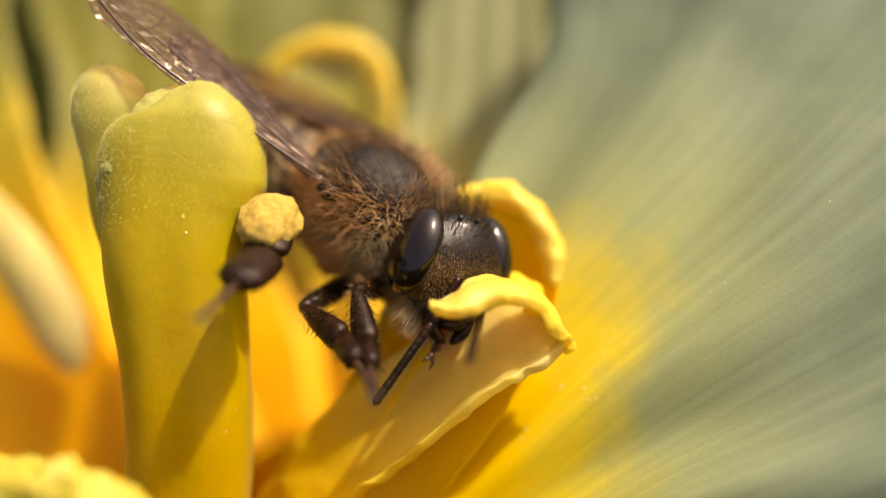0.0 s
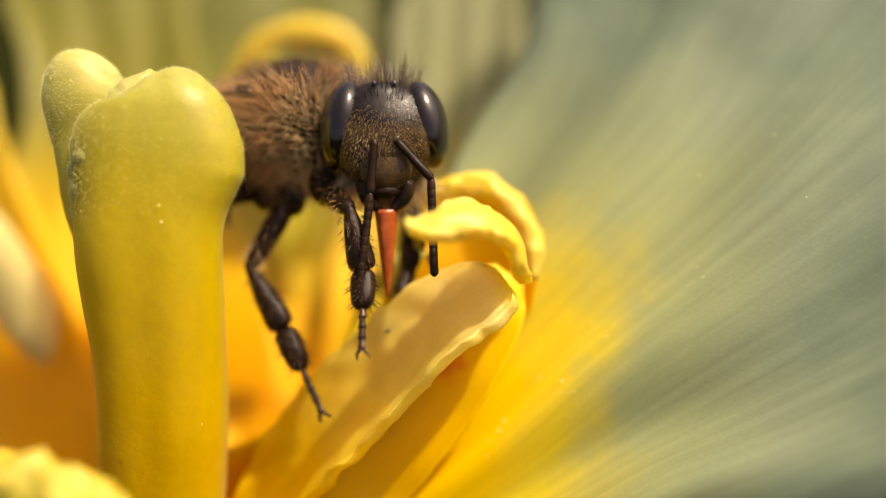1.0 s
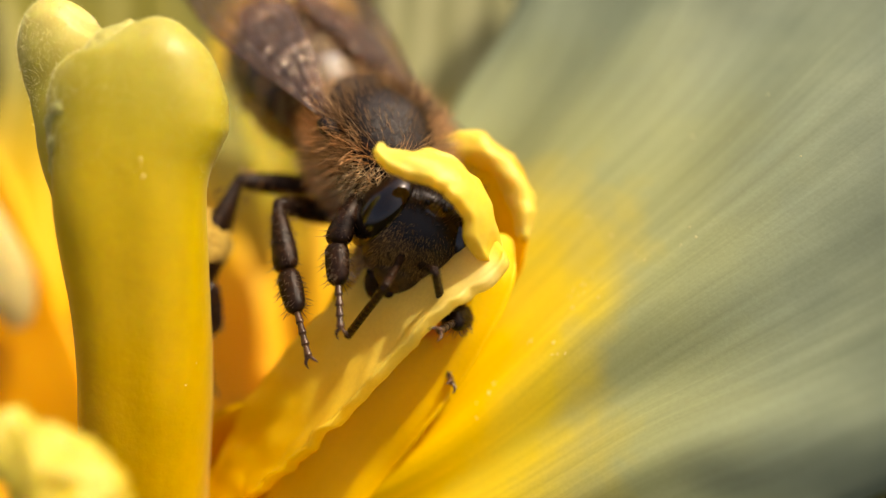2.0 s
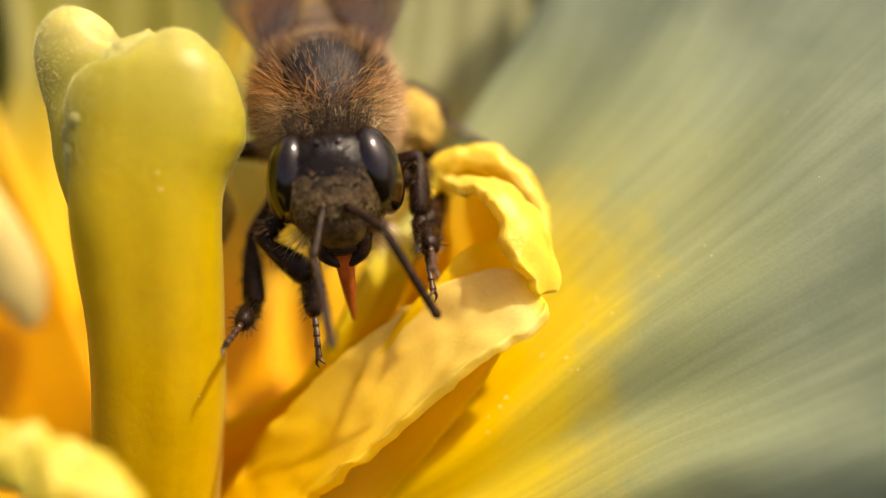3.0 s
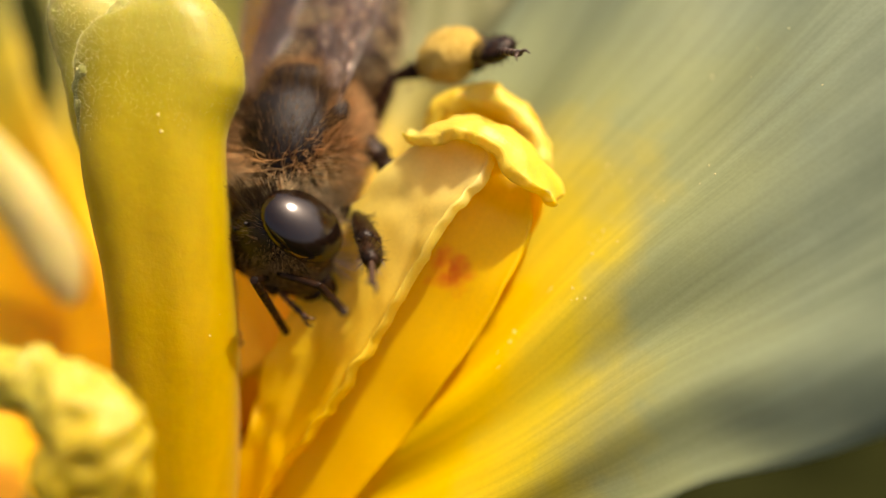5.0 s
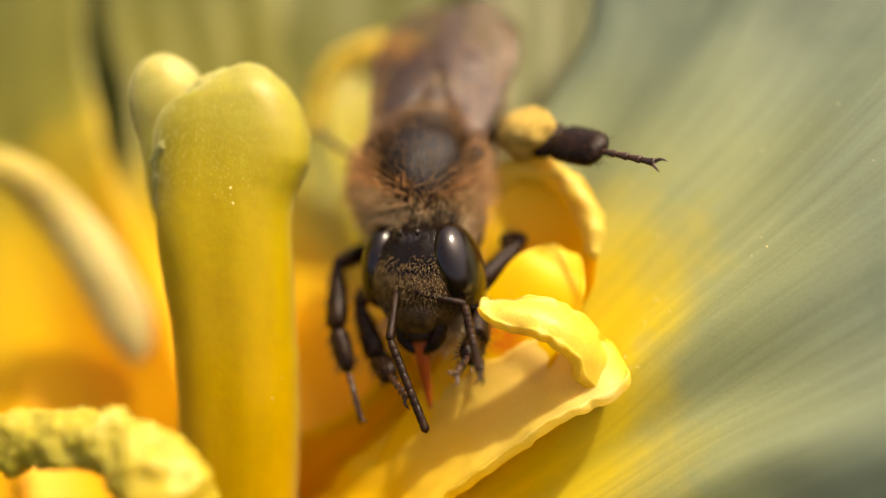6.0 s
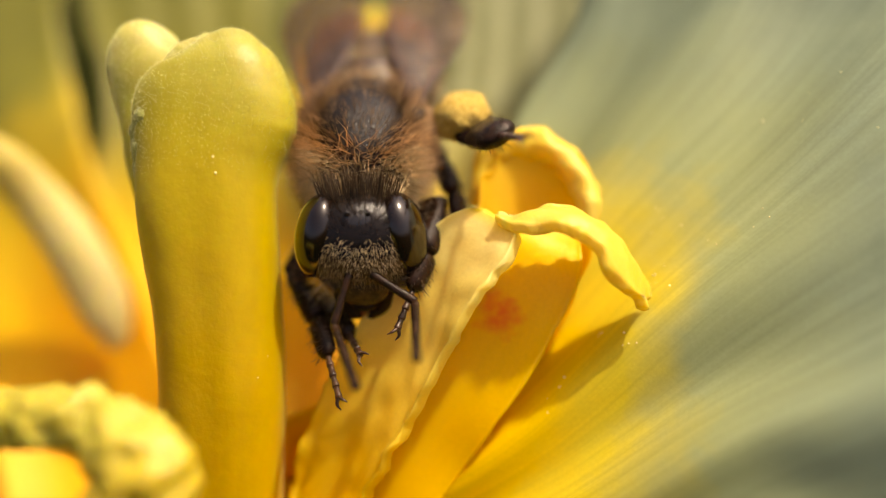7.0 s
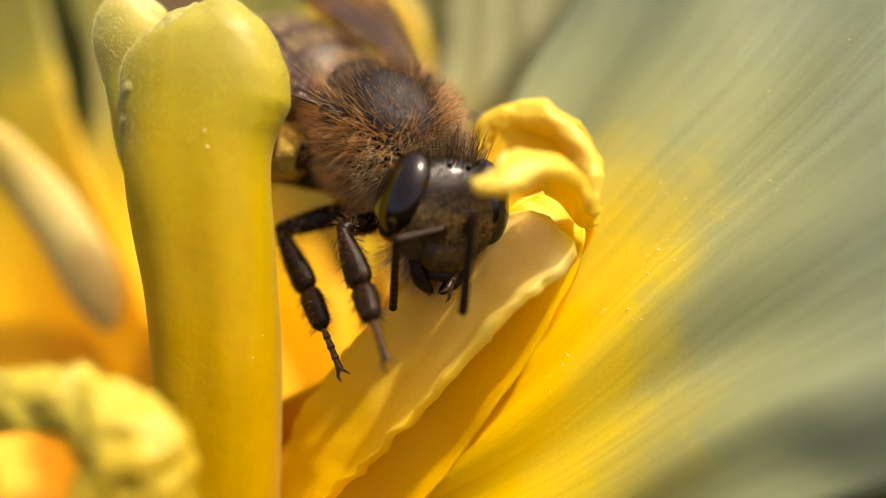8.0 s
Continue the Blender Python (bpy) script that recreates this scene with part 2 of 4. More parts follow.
def loft(bm, rows, sides=20, steps=24, side=(1, 0, 0), bumps=0.0, bump_size=0.8, power=2.0, seed=0.0, crease=0.0):
    """A closed body along rows of (x, y, z, half width, half thickness). side: the way of the width."""
    uv = bm.loops.layers.uv.verify()
    path = spline(rows, steps)
    rings = []
    for i, p in enumerate(path):
        a, b = path[max(i - 1, 0)][:3], path[min(i + 1, steps - 1)][:3]
        ahead = Vector(b - a).normalized()
        across = Vector(side)
        across = (across - ahead * across.dot(ahead)).normalized()
        front = ahead.cross(across)
        w, h = max(p[3], 0.01), max(p[4], 0.01)
        ring = []
        for k in range(sides):
            an = 2 * math.pi * k / sides
            c, s = math.cos(an), math.sin(an)
            c = math.copysign(abs(c) ** (2 / power), c)
            s = math.copysign(abs(s) ** (2 / power), s)
            dip = 1 - crease * math.exp(-((c / 0.25) ** 2)) * (s < 0)
            co = Vector(p[:3]) + across * (w * c) + front * (h * s * dip)
            if bumps:
                co += (across * c + front * s) * (bumps * rough_at(co, bump_size, seed) + 0.4 * bumps * rough_at(co, bump_size * 0.35, seed + 3))
            ring.append(bm.verts.new(co))
        rings.append(ring)
    for i in range(steps - 1):
        for k in range(sides):
            f = bm.faces.new((rings[i][k], rings[i][(k + 1) % sides], rings[i + 1][(k + 1) % sides], rings[i + 1][k]))
            for lp, (u, v) in zip(f.loops, ((i, k), (i, k + 1), (i + 1, k + 1), (i + 1, k))):
                lp[uv].uv = (u / (steps - 1), v / sides)
    for ring, u in ((rings[0], 0.0), (rings[-1], 1.0)):
        f = bm.faces.new(ring)
        for lp in f.loops:
            lp[uv].uv = (u, 0.5)
    return bm


def sheet(bm, rows, nu=40, nv=24, thick=0.25, ruffle=0.0, ruffle_size=1.5, roll=0.0, seed=0.0, waves=0.0, wave_count=9.0, rim=0.0):
    """A curved leaf with thickness. rows: (x, y, z, across x, y, z, half width, cup); cup bends the margins to the face's side
    by that share of the half width; roll curls the very margins; rim swells them."""
    uv = bm.loops.layers.uv.verify()
    path = spline(rows, nu)
    faces = []
    for turn in (1, -1):
        grid = []
        for i, p in enumerate(path):
            a, b = path[max(i - 1, 0)][:3], path[min(i + 1, nu - 1)][:3]
            ahead = Vector(b - a).normalized()
            across = Vector(p[3:6])
            across = (across - ahead * across.dot(ahead)).normalized()
            face = across.cross(ahead)
            line = []
            for j in range(nv):
                v = 2 * j / (nv - 1) - 1
                w = p[6]
                lift = p[7] * w * v * v
                edge = max(0.0, (abs(v) - 0.75) / 0.25)
                out = v * w * (1 - 0.25 * roll * edge * edge)
                lift += roll * w * 0.35 * edge * edge
                co = Vector(p[:3]) + across * out + face * lift
                if ruffle:
                    co += face * (ruffle * (0.25 + 0.75 * abs(v)) * rough_at(co, ruffle_size, seed))
                    co += across * (ruffle * 0.6 * edge * rough_at(co, ruffle_size * 0.5, seed + 5))
                if waves:
                    co += face * (waves * math.sin(v * wave_count + 2.0 * rough_at(co, 9.0, seed)))
                half = 0.5 * thick * (1 + rim * edge * edge) * (0.35 + 0.65 * math.sqrt(max(0.0, 1 - max(0, abs(v) - 0.9) ** 2 / 0.01)))
                ends = min(1.0, 0.3 + min(i, nu - 1 - i) / 3)
                line.append(bm.verts.new(co + face * (turn * half * ends)))
            grid.append(line)
        faces.append(grid)
    top, low = faces

    def quad(vs, uvs):
        f = bm.faces.new(vs)
        for lp, q in zip(f.loops, uvs):
            lp[uv].uv = q

    def at_uv(i, j):
        return (i / (nu - 1), j / (nv - 1))

    for i in range(nu - 1):
        for j in range(nv - 1):
            ids = ((i, j), (i, j + 1), (i + 1, j + 1), (i + 1, j))
            quad([top[a][b] for a, b in ids], [at_uv(*q) for q in ids])
            quad([low[a][b] for a, b in reversed(ids)], [at_uv(*q) for q in reversed(ids)])
    for i in range(nu - 1):
        for j in (0, nv - 1):
            quad([top[i][j], top[i + 1][j], low[i + 1][j], low[i][j]], [at_uv(i, j), at_uv(i + 1, j), at_uv(i + 1, j), at_uv(i, j)])
    for j in range(nv - 1):
        for i in (0, nu - 1):
            quad([top[i][j], top[i][j + 1], low[i][j + 1], low[i][j]], [at_uv(i, j), at_uv(i, j + 1), at_uv(i, j + 1), at_uv(i, j)])
    return bm


def egg(bm, centre, radii, segs=24, rings=16, shape=None, turn=None):
    """An ellipsoid whose points may be moved by shape(x, y, z on the unit ball)."""
    made = bmesh.ops.create_uvsphere(bm, u_segments=segs, v_segments=rings, radius=1.0)["verts"]
    for v in made:
        q = Vector(shape(*v.co)) if shape else v.co.copy()
        q = Vector((q.x * radii[0], q.y * radii[1], q.z * radii[2]))
        if turn:
            q = turn @ q
        v.co = q + Vector(centre)
    return bm


def tube(bm, rows, sides=10, steps=None):
    """A round rod along rows of (x, y, z, radius)."""
    return loft(bm, [(x, y, z, r, r) for x, y, z, r in rows], sides, steps or 3 * len(rows), side=(0.31, 0.22, 0.92) if abs(rows[0][2] - rows[-1][2]) < abs(rows[0][0] - rows[-1][0]) + abs(rows[0][1] - rows[-1][1]) else (0.93, 0.3, 0.1))


def hairs(name, roots, material, parent, radius=0.016, bend=0.3, m=None, label="", seed=1):
    """Hairs from rows of (root, way, length), each a bent three-sided spine, joined in one coat."""
    rng = random.Random(seed)
    verts, faces = [], []
    for root, way, length in roots:
        way = Vector(way).normalized()
        a = way.orthogonal().normalized()
        b = way.cross(a)
        lean = (a * rng.uniform(-1, 1) + b * rng.uniform(-1, 1)) * bend
        n = len(verts)
        for s, r in ((0.0, 1.0), (0.55, 0.75)):
            c = Vector(root) + way * (length * s) + lean * (length * s * s)
            for k in range(3):
                an = 2.094 * k
                verts.append((c + (a * math.cos(an) + b * math.sin(an)) * radius * r) * MM)
        verts.append((Vector(root) + (way + lean) * length) * MM)
        for k in range(3):
            j = (k + 1) % 3
            faces.append((n + k, n + j, n + 3 + j, n + 3 + k))
            faces.append((n + 3 + k, n + 3 + j, n + 6))
    me = bpy.data.meshes.new(name)
    me.from_pydata([tuple(v) for v in verts], [], faces)
    me.materials.append(material)
    ob = new(name, me)
    ob.parent = parent
    if m is not None:
        ob.matrix_basis = m
    if label:
        tagged(ob, label)
    return ob


def ball_points(count, seed):
    rng = random.Random(seed)
    out = []
    while len(out) < count:
        v = Vector((rng.gauss(0, 1), rng.gauss(0, 1), rng.gauss(0, 1))).normalized()
        out.append(v)
    return out


# ---- ground and flower ----
bm = bmesh.new()
bmesh.ops.create_grid(bm, x_segments=60, y_segments=60, size=400000)
for v in bm.verts:
    v.co.z = 0.0
ground = finish("ground", bm, soil_mat)
tagged(ground, "dark bare soil far below the flower", "ground", kind="structure")

BASE = (-4.65, 30.00, -12.86)
flower = new("flower")
flower.matrix_basis = TILT
tagged(flower, "pale green-white flower with a golden orange throat", "flower")

X = (1, 0, 0)


def row(p, across, w, cup):
    return (*p, *across, w, cup)


part("stem", loft(bmesh.new(), [(BASE[0], BASE[1], BASE[2] - 0.5, 3.0, 3.0), (BASE[0], BASE[1] + 60, BASE[2] - 90, 3.2, 3.2), (BASE[0], BASE[1] + 170, BASE[2] - 230, 3.4, 3.4)], 16, 20), stem_mat, flower, "green flower stalk")
part("throat", sheet(bmesh.new(), [row((BASE[0], 24, BASE[2] - 5), X, 8, 0.3), row((BASE[0], 29, BASE[2] - 4.5), X, 11, 0.35), row((BASE[0], 35, BASE[2] - 3.5), X, 13, 0.35), row((BASE[0], 42, BASE[2] + 0.5), X, 13, 0.3)], thick=0.6), back_petal_mat, flower, "orange floor of the flower's throat")


def petal(rows, label, seed, material, waves=0.10, ruffle=0.8, thick=0.35):
    return part("petal", sheet(bmesh.new(), rows, 64, 48, thick, ruffle, 6.0, 0.0, seed, waves, 11.0), material, flower, label)


# the broad petal at the side, its far end beyond the view
SLOPE = (0.56, -0.62, -0.70)
def trimmed(p, across, w, cup, cut, more):
    """A row whose lower margin is cut back and whose upper one reaches on."""
    d = Vector(across).normalized() * (cut + more)
    return row((p[0] - d.x, p[1] - d.y, p[2] - d.z), across, w - cut + more, cup)


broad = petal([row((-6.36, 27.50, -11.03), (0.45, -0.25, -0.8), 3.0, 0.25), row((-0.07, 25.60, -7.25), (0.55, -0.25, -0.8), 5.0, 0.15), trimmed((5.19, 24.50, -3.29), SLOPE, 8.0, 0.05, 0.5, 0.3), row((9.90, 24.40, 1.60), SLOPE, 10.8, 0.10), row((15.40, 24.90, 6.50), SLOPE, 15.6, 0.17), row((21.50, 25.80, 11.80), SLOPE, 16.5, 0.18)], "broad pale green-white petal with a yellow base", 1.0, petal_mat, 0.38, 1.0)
# petals behind
petal([row((-5.12, 33.00, -12.78), X, 6.5, 0.2), row((-5.55, 35.80, -6.42), X, 8.2, 0.2), row((-5.93, 40.00, 2.52), X, 8.5, 0.1), row((-6.52, 42.00, 11.37), X, 7.2, 0.05), row((-7.13, 44.00, 21.06), X, 5.0, 0.0)], "upright pale petal with an orange base", 2.0, back_petal_mat)
petal([row((-1.07, 35.00, -12.34), X, 4, 0.2), row((0.15, 37.00, -1.51), X, 4.6, 0.2), row((1.11, 39.00, 7.86), X, 3.2, 0.1), row((1.87, 41.00, 16.78), X, 3.1, 0.1), row((2.26, 43.00, 23.56), X, 2.4, 0.1)], "narrow pale petal standing behind", 3.0, pale_petal_mat)
petal([row((-11.23, 33.50, -14.13), X, 6.5, 0.2), row((-14.37, 36.80, -5.33), X, 7.6, 0.25), row((-15.21, 40.00, 5.29), X, 4.3, 0.1), row((-17.42, 42.00, 15.74), X, 4.9, 0.0), row((-20.23, 44.00, 24.10), X, 4, 0.0)], "pale petal with a golden base", 4.0, back_petal_mat)
petal([row((-16.11, 34.00, -15.52), X, 7, 0.2), row((-22.15, 35.00, -7.49), X, 9, 0.3), row((-28.55, 37.00, 2.33), X, 10.2, 0.2), row((-33.60, 39.00, 13.26), X, 11.6, 0.0), row((-37.88, 41.00, 22.46), X, 5.5, 0.0)], "outer pale petal with a golden base", 5.0, back_petal_mat)


# the thick style with its knobbed head
def style():
    bm = bmesh.new()
    rows = [(-8.91, 26.2, -12.32, 2, 1.5), (-8.3, 25.2, -8.88, 1.86, 1.45), (-8, 24.5, -6.09, 1.84, 1.4), (-7.92, 24, -3.47, 1.84, 1.4), (-8, 23.7, -1.81, 1.92, 1.4), (-8.08, 23.5, -0.63, 1.98, 1.4), (-8.08, 23.4, 0.3, 2.02, 1.42), (-8.02, 23.38, 1.0, 2.1, 1.43), (-7.93, 23.36, 1.65, 2.26, 1.42), (-7.8, 23.35, 2.35, 2.38, 1.4), (-7.62, 23.33, 3.05, 2.18, 1.35), (-7.52, 23.32, 3.65, 1.72, 1.25), (-7.56, 23.35, 4.12, 1.16, 1.0), (-7.68, 23.4, 4.45, 0.66, 0.7), (-7.78, 23.4, 4.62, 0.2, 0.25)]
    loft(bm, rows, 56, 120, X, 0.05, 3.2, 2.15, 2.0, 0.05)
    return bm


def velvet(ob, count, share, length, seed):
    """Tiny hairs over the upper part of a body."""
    rng = random.Random(seed)
    me = ob.data
    top = max(v.co.z for v in me.vertices)
    low = min(v.co.z for v in me.vertices)
    fields = [p for p in me.polygons if len(p.vertices) == 4 and p.center.z > low + share * (top - low)]
    roots = []
    for p in rng.choices(fields, [p.area for p in fields], k=count):
        if rng.random() > 2.5 * ((p.center.z - low) / (top - low) - share) / (1 - share):
            continue
        a, b, c, d = (me.vertices[n].co for n in p.vertices)
        s, t = rng.random(), rng.random()
        root = (a * (1 - s) + b * s) * (1 - t) + (d * (1 - s) + c * s) * t
        lean = Vector((rng.gauss(0, 0.3), rng.gauss(0, 0.3), rng.gauss(0, 0.3)))
        roots.append((root / MM, p.normal + lean, length * rng.uniform(0.4, 1.3)))
    return hairs("velvet", roots, velvet_mat, ob, 0.0032, 0.3, seed=seed)


style_part = part("style", style(), column_mat, flower, "thick yellow-green style with a swollen velvety head")
velvet(style_part, 9000, 0.74, 0.08, 31)
lobe = part("lobe", loft(bmesh.new(), [(*(-10.24, 24.40, 0.02), 0.31, 0.34), (*(-10.41, 24.40, 1.03), 0.45, 0.5), (*(-10.40, 24.30, 2.04), 0.62, 0.65), (*(-10.34, 24.20, 3.03), 0.86, 0.8), (*(-10.23, 24.10, 3.86), 1.08, 0.9), (*(-10.04, 24.00, 4.42), 1.14, 0.85), (*(-9.78, 23.90, 4.82), 0.95, 0.65), (*(-9.58, 23.80, 5.04), 0.45, 0.3)], 32, 44, X, 0.08, 1.6, 2.0, 4.0), lobe_mat, style_part, "folded lobe of the style's head")
velvet(lobe, 6000, 0.35, 0.085, 32)
# the pale rough ridge that runs down from the notch
ridge = part("ridge", loft(bmesh.new(), [(-7.9, 23.3, 4.55, 0.2, 0.2), (-8.3, 23.1, 4.1, 0.42, 0.4), (-8.75, 22.95, 3.5, 0.55, 0.5), (-9.2, 22.9, 2.8, 0.62, 0.55), (-9.5, 22.92, 2.05, 0.62, 0.52), (-9.6, 23.0, 1.3, 0.54, 0.46), (-9.6, 23.1, 0.5, 0.4, 0.36), (-9.55, 23.3, -0.4, 0.15, 0.15)], 28, 70, (0.6, -0.5, 0.5), 0.12, 0.4, 2.0, 8.0), ridge_mat, style_part, "pale rough ridge of the style's head")
velvet(ridge, 2500, 0.1, 0.07, 33)

# drooping pale anther
part("anther", loft(bmesh.new(), [(*(-24.29, 30.64, 2.59), 0.75, 0.55), (*(-19.94, 30.07, 3.07), 0.80, 0.6), (*(-18.09, 31.39, 1.35), 1.0, 0.7), (*(-16.52, 31.71, -0.98), 1.12, 0.75), (*(-15.46, 31.98, -3.31), 1.02, 0.7), (*(-15.09, 32.11, -4.71), 0.3, 0.25)], 24, 40, (1, 0, 0.4), 0.10, 1.8), anther_mat, flower, "drooping cream anther")
# hooked crinkled stamen close to the eye
part("stamen", loft(bmesh.new(), [(*(-15.22, 19.96, -6.05), 0.74, 0.6), (*(-12.26, 19.74, -5.80), 0.76, 0.62), (*(-10.14, 19.38, -5.62), 0.76, 0.62), (*(-8.85, 19.19, -5.95), 0.86, 0.68), (*(-8.06, 19.09, -6.67), 1.1, 0.8), (*(-7.97, 19.15, -7.69), 1.3, 0.8), (*(-8.48, 20.30, -10.82), 1.0, 0.7)], 44, 110, (0.8, 0, 0.6), 0.30, 0.65, 2.0, 6.0), crinkle_mat, flower, "crinkled hooked yellow stamen")


def spoon(rows, rim, label, seed, material):
    """A hollow petal-like stamen with a swollen rim."""
    body = part("stamen", sheet(bmesh.new(), rows, 48, 28, 0.35, 0.2, 1.5, 0.3, seed, 0, 9, 0.8), material, flower, label)
    part("rim", loft(bmesh.new(), rim, 24, 60, (0, 1, 0.2), 0.13, 0.5, 2.0, seed), tip_mat, body, "thick bright yellow rim")
    return body


# hooded stamens behind the bee
spoon([row((-3.61, 27.38, -10.23), (0.8, 0, 0.4), 1.2, 0.3), row((-0.76, 26.91, -5.34), (0.85, 0, 0.35), 1.6, 0.4), row((0.54, 26.65, -2.76), (0.9, 0.0, 0.2), 1.9, 0.5), row((1.28, 26.38, -0.77), (0.95, 0.0, 0.05), 1.9, 0.5), row((1.38, 26.17, 0.85), X, 1.75, 0.4), row((1.29, 25.91, 1.57), X, 1.15, 0.3)],
      [(*(-0.51, 25.97, -0.24), 0.2, 0.2), (*(-0.18, 25.90, 1.19), 0.34, 0.34), (*(0.49, 25.83, 1.68), 0.40, 0.42), (*(1.47, 25.72, 1.69), 0.42, 0.45), (*(2.33, 25.55, 1.02), 0.42, 0.45), (*(2.86, 25.37, 0.03), 0.38, 0.42), (*(2.94, 25.24, -0.85), 0.3, 0.3), (*(2.90, 25.26, -1.20), 0.1, 0.1)], "hollow yellow petal-like stamen", 7.0, hood_mat)
spoon([row((-5.85, 36.41, -0.98), X, 0.5, 0.2), row((-5.74, 36.19, 1.02), X, 1.2, 0.4), row((-5.58, 35.97, 5.50), X, 2.3, 0.5), row((-5.53, 35.97, 7.75), X, 2.0, 0.4), row((-5.49, 35.75, 8.69), X, 1.0, 0.3)],
      [(*(-8.82, 35.97, 5.25), 0.31, 0.31), (*(-8.57, 35.97, 6.75), 0.41, 0.41), (*(-7.53, 35.75, 8.45), 0.46, 0.46), (*(-5.52, 35.53, 9.08), 0.49, 0.49), (*(-3.79, 35.53, 8.51), 0.49, 0.49), (*(-3.02, 35.75, 6.95), 0.41, 0.41), (*(-2.89, 35.97, 5.25), 0.3, 0.3)], "arched golden stamen", 8.0, lobe_mat)
# the golden outer wall beside the blade, with its red stain
part("stamen", sheet(bmesh.new(), [row((-5.08, 26.35, -11.56), (0.7, -0.1, -0.6), 1.0, 0.2), row((-2.32, 25.60, -7.56), (0.75, -0.1, -0.6), 1.5, 0.2), row((-0.02, 24.95, -4.27), (0.78, -0.1, -0.6), 1.6, 0.2), row((1.30, 24.66, -2.20), (0.8, -0.1, -0.5), 1.35, 0.15), row((1.84, 24.95, -1.40), (0.8, -0.1, -0.4), 0.95, 0.1), row((2.10, 25.20, -0.95), (0.8, -0.1, -0.4), 0.35, 0.1)], 40, 24, 0.4, 0.2, 2.0, 0.2, 12.0), wall_mat, flower, "golden side of a petal-like stamen with a red stain")


def pollen_dust(target, centres, name, seed):
    """Single grains lying on a surface, thickest round the given places."""
    rng = random.Random(seed)
    vs = target.data.vertices
    bm = bmesh.new()
    for cx, cy, cz, spread, count in centres:
        near = sorted(vs, key=lambda v: (v.co - Vector((cx, cy, cz)) * MM).length)[: max(4, int(14 * spread))]
        for _ in range(count):
            v = rng.choice(near)
            way = v.normal if v.normal.y < 0 else -v.normal
            jit = Vector((rng.uniform(-1, 1), rng.uniform(-1, 1), rng.uniform(-1, 1))) * 0.25
            jit -= way * jit.dot(way)
            r = rng.uniform(0.014, 0.036)
            ball = bmesh.ops.create_icosphere(bm, subdivisions=1, radius=r)["verts"]
            for q in ball:
                q.co += v.co / MM + jit + way * r * 1.0
    ob = part(name, bm, grain_mat, target, "scattered grains of pale yellow pollen")
    return tagged(ob, kind="stuff")


pollen_dust(broad, [(3.44, 23.8, -3.77, 0.4, 3), (2.9, 23.9, -4.0, 0.4, 4), (1.4, 23.95, -5.6, 0.4, 4), (3.9, 24.4, -2.4, 0.5, 5), (6.9, 23.5, -0.5, 0.5, 3), (4.5, 24, -1.0, 3.0, 10), (9, 24, 2, 6.0, 10)], "pollen", 51)
pollen_dust(style_part, [(-6.6, 21, 0.4, 1.0, 2), (-6.5, 22, -5, 4.0, 2)], "pollen", 52)

# ---- the rocking stamen in front of the bee ----
BODY = [
    (0, -2.59, 25.37, 1.28, -24.0, 25.2, -133.3),
    (0.2, -2.94, 25.36, 1.54, -21.4, 24.9, -131.8),
    (0.5, -3.46, 25.34, 1.93, -17.6, 24.4, -129.5),
    (1, -4.38, 26.04, 3.62, 2.3, 14.7, -125.1),
    (1.15, -2.91, 25.72, 1.60, -26.5, 26.0, -138.0),
    (1.5, -2.71, 25.72, 2.30, -26.5, 26.0, -138.0),
    (2, -1.49, 25.94, 1.45, -39.1, 15.3, -152.7),
    (2.2, -1.20, 25.94, 0.95, -39.1, 15.3, -152.7),
    (3.3, -4.03, 25.46, 3.55, -28.0, 3.5, -179.7),
    (3.5, -4.03, 25.46, 2.39, -31.1, 3.5, -179.7),
    (4, -4.21, 25.30, 1.65, -34.5, -6.0, 168.3),
    (4.2, -5.20, 25.30, 0.90, -40.0, -8.0, 163.0),
    (5.3, -4.25, 26.02, 0.59, -57.7, -0.6, 171.4),
    (5.5, -4.16, 25.82, 2.14, -43.5, -13.2, 163.6),
    (5.7, -3.34, 25.17, 2.22, -37.9, -21.6, 160.3),
    (6, -2.34, 25.49, 1.22, -44.0, -4.8, -179.8),
    (6.5, -2.37, 25.62, 1.90, -44.5, -4.1, 179.6),
    (6.8, -1.64, 25.52, 2.14, -42.6, -8.1, 176.4),
    (7, -3.87, 25.41, 1.44, -40.3, -1.0, -175.1),
    (7.2, -3.66, 25.41, 1.46, -43.5, 9.9, -163.1),
    (7.5, -3.28, 25.14, 2.02, -41.2, 7.9, -164.8),
    (8, -3.09, 25.22, 1.11, -36.3, 21.6, -145.2),
]
